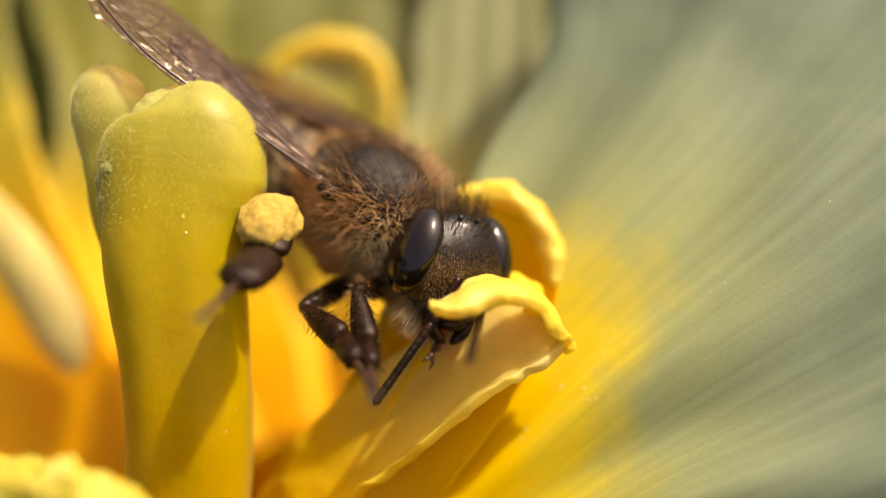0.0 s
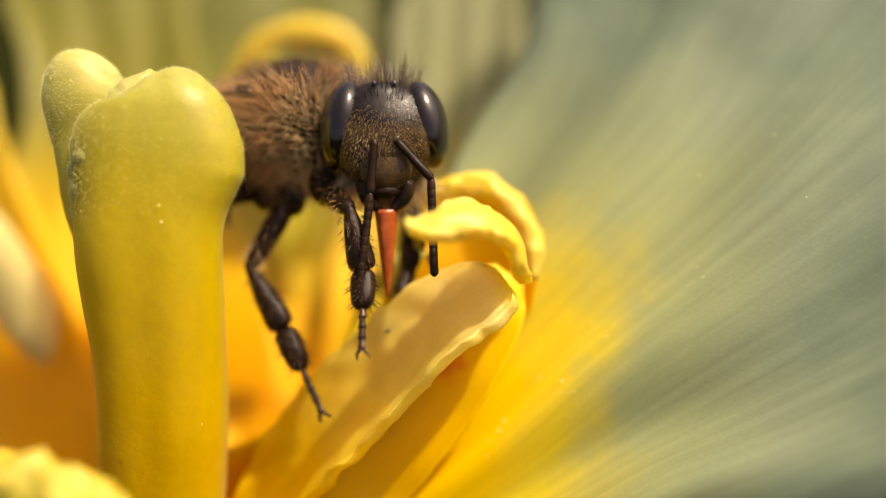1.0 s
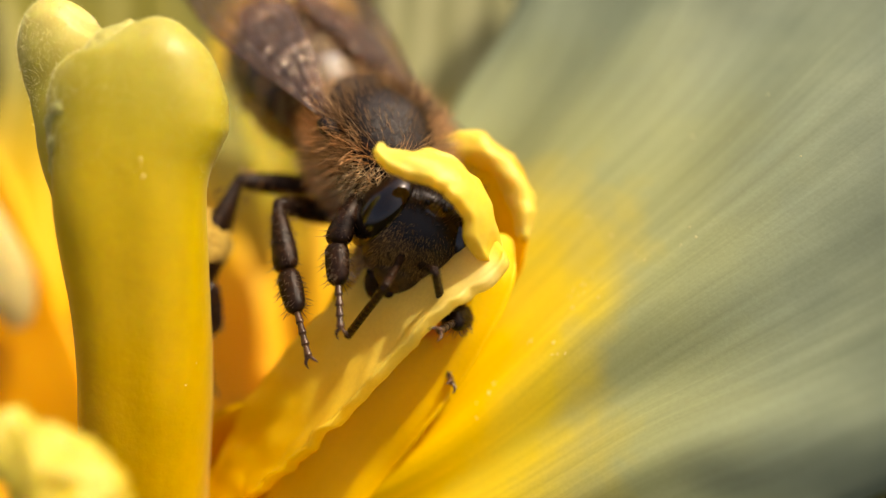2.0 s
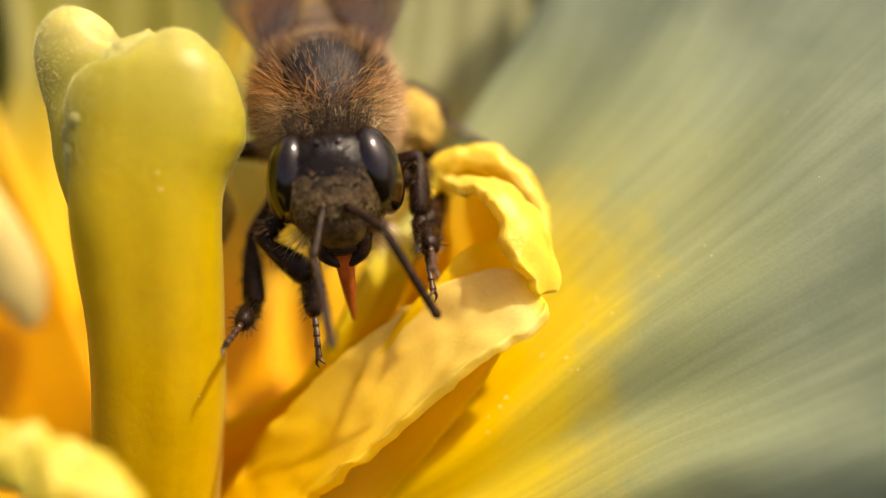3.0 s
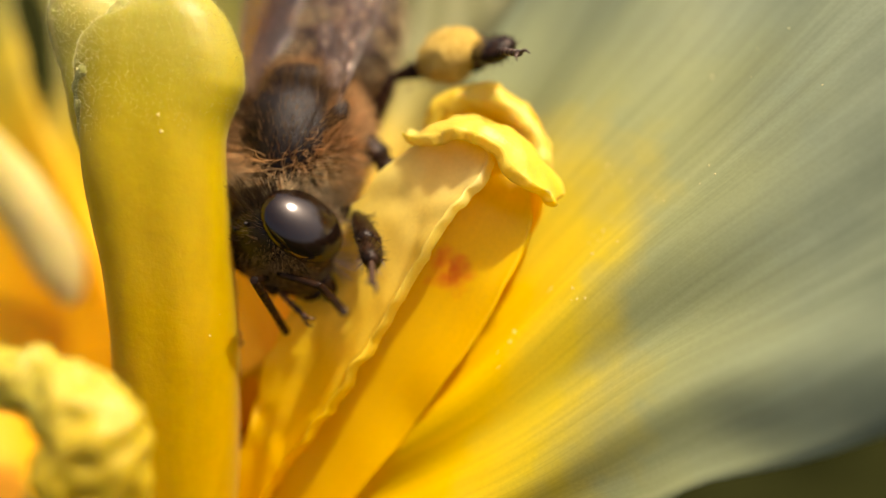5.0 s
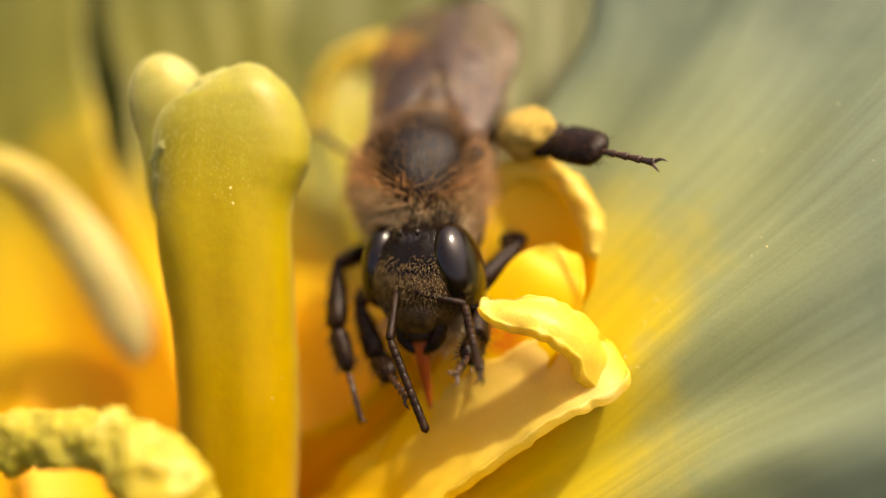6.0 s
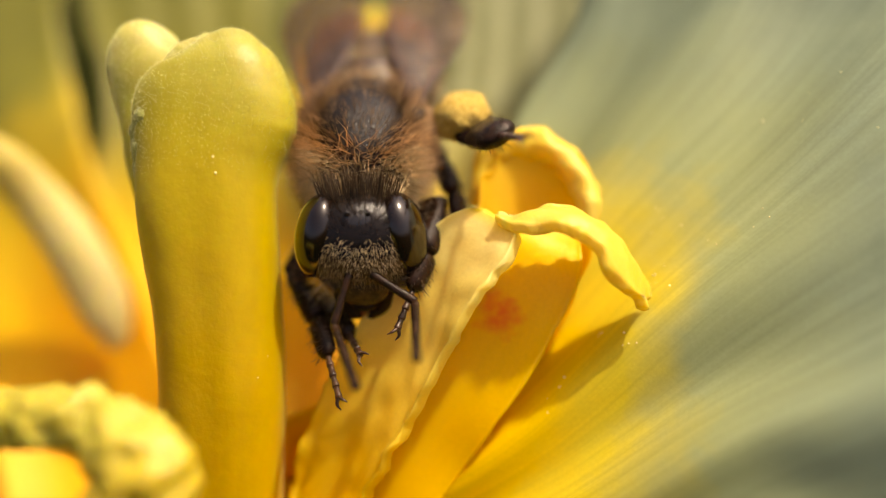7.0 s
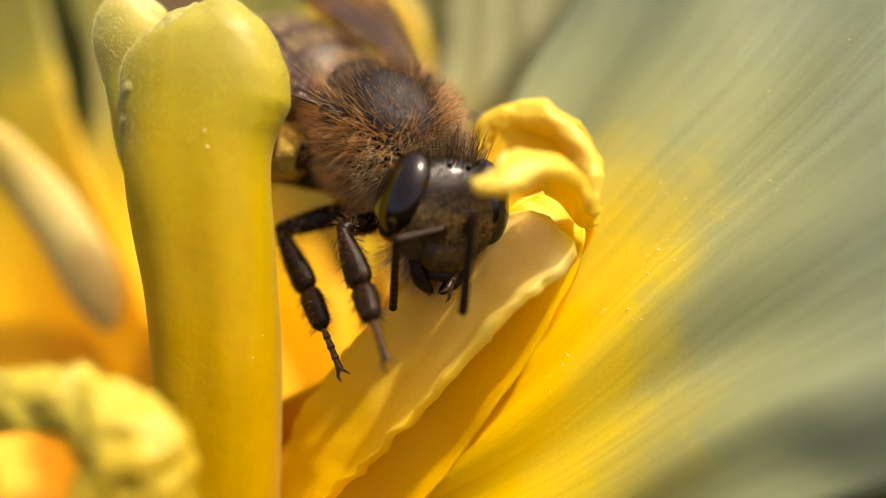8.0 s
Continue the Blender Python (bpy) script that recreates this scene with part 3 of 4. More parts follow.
HEAD = [
    (0, 0.24, 3.28, -0.54, 20.0, -21.0, -29.8),
    (0.5, 0.17, 3.36, -0.59, 12.0, -13.7, -31.3),
    (1, 0.15, 3.41, -0.70, 3.2, -9.6, -50.8),
    (1.15, 0.22, 3.31, -0.56, 13.0, -7.4, -32.9),
    (1.5, 0.22, 3.31, -0.56, 13.0, -7.4, -32.9),
    (2, 0.41, 3.13, -0.68, 10.8, -18.5, -36.9),
    (2.2, 0.41, 3.13, -0.68, 10.8, -18.5, -36.9),
    (3.3, -0.22, 3.05, -1.07, 6.0, 9.9, 4.6),
    (3.5, -0.22, 3.05, -1.07, -8.4, 9.9, 4.6),
    (4, -0.02, 3.33, -1.10, -4.1, 6.8, 26.0),
    (4.2, -0.02, 3.33, -1.10, -4.1, 6.8, 26.0),
    (5.3, -0.14, 3.29, -0.49, 5.6, 37.1, -11.2),
    (5.5, -0.40, 3.21, -0.81, 6.6, 21.5, 23.5),
    (5.7, -0.45, 2.98, -0.81, 16.0, 21.1, 13.3),
    (6, -0.37, 3.26, -0.83, 23.9, 15.1, -11.4),
    (6.5, -0.28, 3.35, -0.86, 23.4, 14.0, -13.4),
    (6.8, 0.11, 3.43, -0.88, 8.1, 3.2, 7.6),
    (7, -0.14, 3.37, -1.01, -2.0, 0.1, 1.8),
    (7.2, -0.10, 3.44, -0.84, 1.7, 13.2, -9.1),
    (7.5, -0.23, 3.30, -1.04, 8.1, 2.9, -11.3),
    (8, 0.32, 3.28, -0.65, 17.0, -16.0, -22.6),
]
FEET = {  # seconds, then knee, ankle and toe, or the toe alone
    "right_middle": [
        (0, -4.47, 23.78, -1.70, -3.16, 22.33, -2.45, -2.06, 19.82, -3.41),
        (0.5, -6.03, 25.00, -1.59, -4.93, 24.23, -3.21, -3.00, 23.99, -5.35),
        (1, -5.66, 25.21, -0.87, -4.58, 24.72, -2.60, -3.29, 24.33, -5.17),
        (1.15, -4.81, 24.44, -0.72, -4.08, 23.86, -2.61, -3.03, 22.74, -5.07),
        (1.5, -4.81, 24.44, -0.72, -4.08, 23.86, -2.61, -3.03, 22.74, -5.07),
        (2, -4.38, 25.10, -0.15, -3.99, 24.26, -2.04, -3.15, 22.84, -4.42),
        (2.2, -4.38, 25.10, -0.15, -3.99, 24.26, -2.04, -3.15, 22.84, -4.42),
        (3.5, -5.49, 26.00, -1.93, -5.42, 25.63, -3.99, -5.53, 22.95, -5.11),
        (4, -5.84, 24.51, -4.26),
        (5.3, -5.88, 24.69, -5.55),
        (5.5, -5.83, 23.83, -4.59),
        (5.7, -5.69, 23.44, -3.95),
        (6, -4.03, 23.81, -5.87),
        (6.5, -4.92, 26.79, -1.64, -4.50, 25.93, -3.52, -4.35, 24.61, -6.09),
        (6.8, -4.43, 26.71, -1.20, -4.44, 26.65, -3.30, -4.69, 24.87, -5.57),
        (7, -6.30, 25.54, -2.11, -5.14, 24.53, -3.53, -4.17, 23.04, -5.83),
        (7.2, -6.77, 25.99, -1.72, -5.84, 25.63, -3.56, -4.40, 25.61, -6.08),
        (7.5, -6.44, 25.76, -1.14, -4.90, 26.08, -2.53, -3.42, 24.66, -4.58),
        (8, -6.36, 25.37, -1.54, -5.39, 24.84, -3.33, -4.19, 23.62, -5.67),
    ],
    "right_front": [
        (0, -2.86, 23.30, -1.19, -2.50, 22.33, -2.60, -2.02, 20.08, -3.59),
        (0.5, -2.95, 23.15, -1.27, -1.91, 22.61, -2.57, -2.59, 20.30, -3.25),
        (1, -2.49, 23.28, 0.87, -2.09, 23.24, -0.83, -2.01, 21.97, -2.98),
        (1.15, -2.90, 23.82, -0.87, -2.20, 22.95, -2.22, -1.28, 20.70, -2.78),
        (1.5, -2.90, 23.82, -0.87, -2.20, 22.95, -2.22, -1.28, 20.70, -2.78),
        (2, -2.01, 24.30, 0.17, -2.51, 23.40, -1.24, -2.31, 22.59, -3.59),
        (2.2, -2.01, 24.30, 0.17, -2.51, 23.40, -1.24, -2.31, 22.59, -3.59),
        (3.5, -5.42, 25.01, -1.90, -4.48, 24.92, -3.37, -2.89, 24.50, -5.26),
        (4, -5.54, 24.21, -3.96),
        (5.3, -3.39, 24.36, -4.57),
        (5.5, -4.31, 23.95, -3.29),
        (5.7, -5.38, 25.75, -1.64, -4.77, 25.85, -3.28, -4.39, 24.57, -5.39),
        (6, -4.30, 24.77, -2.48, -3.66, 24.33, -4.05, -2.43, 22.42, -5.10),
        (6.5, -3.88, 25.92, -2.33, -3.15, 25.45, -3.84, -1.88, 23.32, -4.20),
        (6.8, -4.15, 25.14, -1.34, -3.55, 24.27, -2.73, -2.81, 22.21, -3.95),
        (7, -6.04, 25.27, -2.45, -4.68, 25.37, -3.55, -3.63, 23.37, -4.63),
        (7.2, -5.24, 23.91, -1.39, -4.58, 24.07, -3.00, -3.52, 22.78, -4.87),
        (7.5, -4.77, 24.17, -1.85, -3.51, 23.31, -2.71, -2.50, 21.32, -3.83),
        (8, -4.10, 23.56, -1.69, -3.50, 23.07, -3.26, -2.66, 21.75, -5.21),
    ],
    "left_front": [
        (0, -0.83, 23.49, -3.20),
        (0.5, -0.92, 26.05, -1.59, -1.48, 25.80, -3.23, -1.50, 23.86, -4.81),
        (1, -0.79, 26.29, 0.87, -0.85, 26.23, -0.88, -1.39, 24.65, -2.75),
        (1.15, 0.35, 26.51, -0.78, 0.63, 25.30, -2.02, -0.23, 23.04, -2.67),
        (1.5, 0.35, 26.51, -0.78, 0.63, 25.30, -2.02, -0.23, 23.04, -2.67),
        (2, 0.82, 25.99, -2.12, 1.20, 24.78, -3.32, 0.27, 22.47, -3.57),
        (2.2, 0.82, 25.99, -2.12, 1.20, 24.78, -3.32, 0.27, 22.47, -3.57),
        (3.5, -1.43, 25.09, 1.41, -0.21, 25.03, 0.16, 0.99, 24.67, -2.00),
        (4, -2.01, 23.90, -0.86, -1.79, 22.68, -2.09, -1.23, 20.58, -3.32),
        (5.3, -2.56, 24.86, -1.53, -1.71, 23.55, -2.31, -1.27, 21.29, -3.30),
        (5.5, -3.82, 24.01, 0.03, -2.75, 24.29, -1.33, -2.10, 22.75, -3.19),
        (5.7, -2.23, 25.21, 1.53, -2.58, 25.31, -0.18, -2.55, 25.28, -2.68),
        (6, -0.52, 24.54, -2.18, -0.56, 23.47, -3.57, -1.00, 21.15, -4.36),
        (6.5, -0.38, 25.05, -1.71, -0.41, 23.84, -2.98, -0.96, 21.59, -3.92),
        (6.8, -1.56, 23.56, -4.03),
        (7, -2.63, 23.15, -3.97),
        (7.2, -2.37, 23.34, -4.03),
        (7.5, -2.52, 23.21, -3.65),
        (8, -1.25, 23.42, -3.54),
    ],
    "left_middle": [
        (0, 0.85, 25.32, -3.44),
        (0.5, -0.87, 26.75, -1.12, 0.19, 26.43, -2.91, 1.89, 24.56, -4.32),
        (1, -0.06, 24.91, -0.90),
        (1.15, 0.70, 25.04, -2.26),
        (1.5, 0.70, 25.04, -2.26),
        (2, 0.13, 27.47, -2.22, 0.56, 26.72, -4.14, 0.75, 24.07, -5.29),
        (2.2, 0.13, 27.47, -2.22, 0.56, 26.72, -4.14, 0.75, 24.07, -5.29),
        (3.5, -0.47, 26.32, 1.28, 0.19, 24.61, 0.27, 0.49, 22.21, -1.34),
        (4, -0.90, 26.09, 0.85, -0.34, 24.85, -0.75, -1.26, 22.54, -2.25),
        (5.3, -3.65, 26.35, 1.45, -1.95, 25.75, 0.37, -0.09, 25.01, -1.73),
        (5.5, -3.01, 26.43, 2.79, -1.83, 25.64, 1.24, -0.70, 24.81, -1.30),
        (5.7, -0.75, 23.08, -2.13),
        (6, 0.23, 26.00, -0.47, -0.11, 25.20, -1.48, -0.54, 24.60, -3.54),
        (6.5, 1.20, 26.30, 0.14, 1.65, 25.90, -1.69, 1.50, 25.60, -4.14),
        (6.8, 1.59, 25.94, 0.20, 1.81, 24.87, -1.59, 1.82, 24.61, -4.48),
        (7, -0.52, 25.03, -2.44),
        (7.2, -0.56, 25.16, -2.13),
        (7.5, -0.66, 25.36, -2.06),
        (8, -0.37, 25.43, -2.25),
    ],
    "right_hind": [
        (0, -5.26, 24.59, 1.72, -5.14, 21.94, -0.15, -5.83, 18.41, -1.68),
        (0.2, -7.20, 26.80, -1.20),
        (0.5, -7.55, 27.00, -0.73),
        (1, -6.96, 27.56, 0.47),
        (1.15, -7.20, 28.30, -0.46),
        (1.5, -7.20, 28.30, -0.46),
        (2, -6.05, 26.20, 0.62, -6.56, 26.00, -1.49, -6.76, 26.60, -5.05),
        (2.2, -6.05, 26.20, 0.62, -6.56, 26.00, -1.49, -6.76, 26.60, -5.05),
        (3.5, -6.32, 26.39, -5.77),
        (4, -6.53, 28.12, -3.02),
        (5.3, -6.28, 29.12, 0.02),
        (5.5, -6.21, 28.78, 1.06),
        (5.7, -6.17, 28.31, 1.76),
        (6, -6.48, 27.96, 3.74),
        (6.5, -6.44, 28.16, 3.22),
        (6.8, -6.69, 27.91, 2.39),
        (7, -6.81, 28.11, 0.91),
        (7.2, -7.03, 28.49, 0.86),
        (7.5, -7.04, 27.78, 0.69),
        (8, -7.30, 27.81, 0.11),
    ],
    "left_hind": [
        (0, 1.80, 29.30, 0.47),
        (0.5, 1.53, 29.00, 1.23),
        (1, -0.24, 29.43, 2.57),
        (1.15, 1.65, 29.13, 1.17),
        (1.5, 1.65, 29.13, 1.17),
        (2, 2.89, 28.78, 0.28),
        (2.2, 2.89, 28.78, 0.28),
        (3.5, 1.76, 28.53, 2.21),
        (4, -1.23, 26.72, 2.93, 0.17, 24.04, 1.75, 1.11, 20.26, 1.47),
        (5.3, -1.53, 27.57, 2.99, 1.44, 27.19, 4.25, 3.21, 23.83, 3.38),
        (5.5, -1.22, 26.99, 3.67, 1.99, 27.00, 3.16, 5.55, 26.18, 1.81),
        (5.7, -0.55, 26.34, 3.49, 2.56, 26.37, 2.56, 5.17, 23.69, 1.48),
        (6, -0.29, 27.10, 3.16, 1.86, 24.78, 2.43, 4.51, 22.19, 1.22),
        (6.5, 0.03, 26.42, 3.41, 1.84, 23.89, 2.47, 4.36, 21.28, 1.04),
        (6.8, 0.97, 26.22, 3.39, 2.89, 24.01, 1.98, 3.58, 20.62, 0.19),
        (7, -1.58, 27.06, 3.12, -0.24, 24.42, 1.78, 0.99, 20.84, 0.85),
        (7.2, -1.96, 27.15, 3.56, -0.72, 24.62, 1.93, 0.54, 21.11, 0.79),
        (7.5, 0.67, 28.20, 2.55),
        (8, 0.96, 28.35, 1.77),
    ],
}
FEELERS = {
    "right": [
        (0, -0.71, 22.71, -2.02, -2.31, 22.14, -4.24),
        (0.5, -1.13, 22.68, -1.31, -1.30, 20.42, -2.96),
        (1, -1.89, 23.05, 1.35, -2.15, 22.82, -1.43),
        (1.15, -1.54, 23.13, -2.38, -1.91, 24.34, -4.88),
        (1.5, -1.34, 23.13, -1.18, -1.71, 24.34, -3.68),
        (2, -1.13, 22.27, -2.36, -2.29, 24.24, -3.97),
        (2.2, -0.83, 22.27, -2.86, -1.99, 24.24, -4.47),
        (3.5, -3.71, 22.53, -2.34, -2.90, 20.23, -3.71),
        (4, -4.96, 21.45, -2.86, -3.73, 19.00, -3.46),
        (5.3, -4.83, 22.97, -3.35, -3.91, 25.20, -4.78),
        (5.5, -5.56, 23.39, -2.88, -3.42, 22.17, -4.22),
        (5.7, -4.55, 23.01, -2.15, -2.72, 23.15, -4.27),
        (6, -2.91, 22.36, -3.42, -1.85, 22.08, -5.99),
        (6.5, -3.60, 22.15, -2.41, -2.13, 22.52, -4.76),
        (6.8, -3.81, 22.62, -2.21, -3.37, 23.24, -4.91),
        (7, -4.25, 22.68, -3.69, -3.23, 20.60, -5.26),
        (7.2, -2.98, 23.00, -3.71, -2.56, 20.38, -4.59),
        (7.5, -2.85, 22.71, -2.94, -2.30, 20.44, -4.47),
        (8, -2.39, 22.05, -2.13, -2.81, 24.08, -4.01),
    ],
    "left": [
        (0, 0.58, 22.08, -1.82, 0.24, 19.44, -2.69),
        (0.5, 1.10, 22.35, -0.25, 0.27, 24.22, -2.16),
        (1, -0.21, 23.10, 1.74, -0.10, 22.91, -1.05),
        (1.15, 0.40, 22.59, -2.40, -0.40, 20.16, -3.54),
        (1.5, 0.60, 22.59, -1.20, -0.20, 20.16, -2.34),
        (2, 0.17, 22.14, -1.93, 0.59, 24.29, -3.66),
        (2.2, 0.47, 22.14, -2.43, 0.89, 24.29, -4.16),
        (3.5, -1.95, 22.65, -1.50, -0.36, 22.17, -3.76),
        (4, -3.87, 22.46, -3.13, -2.58, 20.50, -4.65),
        (5.3, -3.15, 23.34, -3.55, -2.10, 20.77, -3.91),
        (5.5, -4.07, 23.05, -2.64, -2.66, 20.79, -3.50),
        (5.7, -3.96, 22.75, -2.11, -2.46, 20.70, -3.27),
        (6, -0.86, 22.84, -2.48, -0.31, 20.74, -4.24),
        (6.5, -0.98, 22.96, -1.77, -0.70, 24.47, -4.11),
        (6.8, -2.05, 22.29, -2.82, -2.97, 23.97, -4.86),
        (7, -2.06, 22.99, -3.11, -1.77, 20.63, -4.60),
        (7.2, -0.74, 23.16, -2.79, -1.74, 20.95, -4.18),
        (7.5, -0.41, 22.87, -1.88, -0.72, 21.11, -4.03),
        (8, -0.40, 21.66, -1.55, -0.80, 22.61, -4.16),
    ],
}
BLADE = [
    (0, -5.17, 25.87, -8.11, 56.5, 44.3, -61.1),
    (0.5, -5.04, 25.60, -8.14, 58.7, 42.1, -60.2),
    (1, -5.08, 25.78, -8.15, 63.5, 39.1, -58.1),
    (1.5, -5.17, 25.51, -8.10, 57.8, 39.8, -61.4),
    (2, -5.13, 25.63, -8.14, 62.1, 38.2, -59.9),
    (2.2, -5.13, 25.63, -8.14, 62.1, 38.2, -59.9),
    (3.3, -4.85, 25.26, -8.75, 54.6, 38.2, -62.2),
    (3.5, -4.85, 25.26, -8.75, 54.6, 38.2, -62.2),
    (4, -5.08, 25.21, -8.49, 58.4, 35.6, -59.8),
    (5.3, -4.80, 25.29, -8.14, 77.4, 32.3, -33.5),
    (5.5, -4.88, 24.94, -8.58, 76.9, 32.5, -32.9),
    (5.7, -4.75, 24.62, -8.47, 77.9, 32.6, -31.9),
    (6, -4.93, 25.46, -9.52, 49.4, 44.4, -62.7),
    (6.5, -4.92, 25.58, -9.33, 53.9, 42.9, -60.0),
    (6.8, -4.97, 25.78, -9.10, 75.2, 39.1, -42.2),
    (7, -5.10, 25.49, -9.29, 81.8, 32.9, -35.1),
    (7.2, -5.14, 25.91, -9.18, 82.1, 33.1, -35.5),
    (7.5, -5.19, 25.53, -8.78, 69.4, 42.0, -44.9),
    (7.75, -5.14, 25.51, -9.04, 75.6, 37.5, -40.0),
    (8, -5.38, 25.46, -8.80, 67.8, 42.3, -45.4),
]
TIP = [
    (0, 2.77, 23.34, -1.99, 7.5, -19.1, 119.8),
    (0.5, 2.99, 23.00, -1.19, 12.3, -20.8, 139.3),
    (1, 2.32, 23.20, -0.27, 11.6, -38.6, 122.4),
    (1.5, 2.37, 23.23, -1.36, 39.8, -36.5, 80.9),
    (2, 1.83, 23.19, -1.04, 43.8, -35.0, 77.2),
    (2.2, 2.22, 23.20, -1.29, 37.4, -35.7, 78.2),
    (3.3, 2.81, 23.40, -1.08, 22.0, -1.2, 35.5),
    (3.5, 2.86, 23.40, -1.52, 11.9, -4.9, 32.6),
    (4, 2.48, 23.40, -0.52, 5.8, -6.8, 31.0),
    (5.3, 3.04, 24.00, -0.82, 19.8, -26.0, 81.0),
    (5.5, 3.04, 23.80, -0.90, 19.7, -24.8, 74.5),
    (5.7, 3.21, 23.40, -0.73, 18.8, -25.5, 78.1),
    (6, 3.05, 23.76, -4.25, 40.0, -48.2, 77.5),
    (6.5, 3.10, 23.72, -3.29, 26.0, -49.3, 87.3),
    (6.8, 1.99, 23.43, -0.94, 5.8, -49.3, 104.8),
    (7, 3.96, 23.50, -2.38, 25.5, -24.9, 80.8),
    (7.2, 4.97, 23.85, -1.99, 26.6, -25.0, 79.8),
    (7.5, 2.21, 23.40, -0.77, -4.8, -30.7, 42.0),
    (7.75, 3.93, 23.50, -2.16, 16.7, -15.9, 61.0),
    (8, 2.43, 23.50, -0.94, -0.5, -25.0, 139.6),
]
WINGS = [
    (0, 6.9, 29.9, -24.0, -4.0, 4.0, 0.0),
    (0.2, 4.0, 20.0, -6.0, -4.0, 3.0, 0.0),
    (0.5, -6.0, -4.0, 0.0, -6.0, 2.0, 0.0),
    (1, -6.0, -4.0, 0.0, -6.0, 2.0, 0.0),
    (1.5, -4.0, 2.0, 0.0, -4.0, 4.0, 0.0),
    (2, -2.0, 5.0, 0.0, -4.0, 5.0, 0.0),
    (3.5, 2.0, 6.0, 0.0, 2.0, 6.0, 0.0),
    (4, -6.0, 0.0, 0.0, 6.0, 22.0, -55.0),
    (5.3, -4.0, 4.0, 0.0, -14.0, 0.0, 0.0),
    (5.5, -4.0, 4.0, 0.0, -14.0, 0.0, 0.0),
    (5.7, -4.0, 4.0, 0.0, -14.0, 0.0, 0.0),
    (6, -7.0, 3.0, 0.0, -6.0, 5.0, 0.0),
    (6.5, -7.0, 3.0, 0.0, -6.0, 5.0, 0.0),
    (6.8, -3.0, 4.0, 0.0, -3.0, 5.0, 0.0),
    (7, 0.0, 5.0, 0.0, 0.0, 5.0, 0.0),
    (7.2, 2.0, 5.0, 0.0, 2.0, 5.0, 0.0),
    (7.5, 6.0, 6.0, 0.0, 4.0, 6.0, 0.0),
    (8, 10.0, 6.0, 0.0, 6.0, 6.0, 0.0),
]


def stamen_front():
    """A trough-like blade, along +y from its foot, with a curled tip that the bee pushes about."""
    blade = finish("petaloid_stamen", sheet(bmesh.new(), [row((0.1, -5, -0.3), X, 0.8, 0.1), row((0, -1.2, 0), X, 0.85, 0.15), row((-0.1, 0.2, 0), X, 1.25, 0.3), row((-0.2, 3, 0.1), X, 1.6, 0.3), row((-0.25, 6, 0.15), X, 1.6, 0.3), row((-0.15, 8.4, 0.1), X, 1.42, 0.25), row((0, 9.7, -0.1), X, 1.05, 0.1), row((0, 10.2, -0.2), X, 0.6, 0.1)], 80, 40, 0.42, 0.26, 0.8, 0.2, 9.0, 0, 9, 0.5), stamen_mat)
    tagged(blade, "pale yellow petal-like stamen with a crinkled margin", "stamen")
    tip = part("tip", sheet(bmesh.new(), [row((0.1, -0.5, -0.95), X, 0.35, 0.1), row((0.05, -0.25, -0.4), X, 0.70, -0.2), row((0, 0.2, 0.1), X, 0.92, -0.35), row((0, 1.1, 0.68), X, 0.86, -0.35), row((0, 2.1, 0.82), X, 0.74, -0.3), row((0, 3.0, 0.52), X, 0.60, -0.25), row((0, 3.7, 0.0), X, 0.40, -0.2), row((0, 4.0, -0.2), X, 0.15, 0)], 80, 32, 0.28, 0.26, 0.65, 0.2, 3.0, 0, 9, 0.6), tip_mat, blade, "curled bright yellow tip")
    return blade, tip


front_stamen, front_tip = stamen_front()


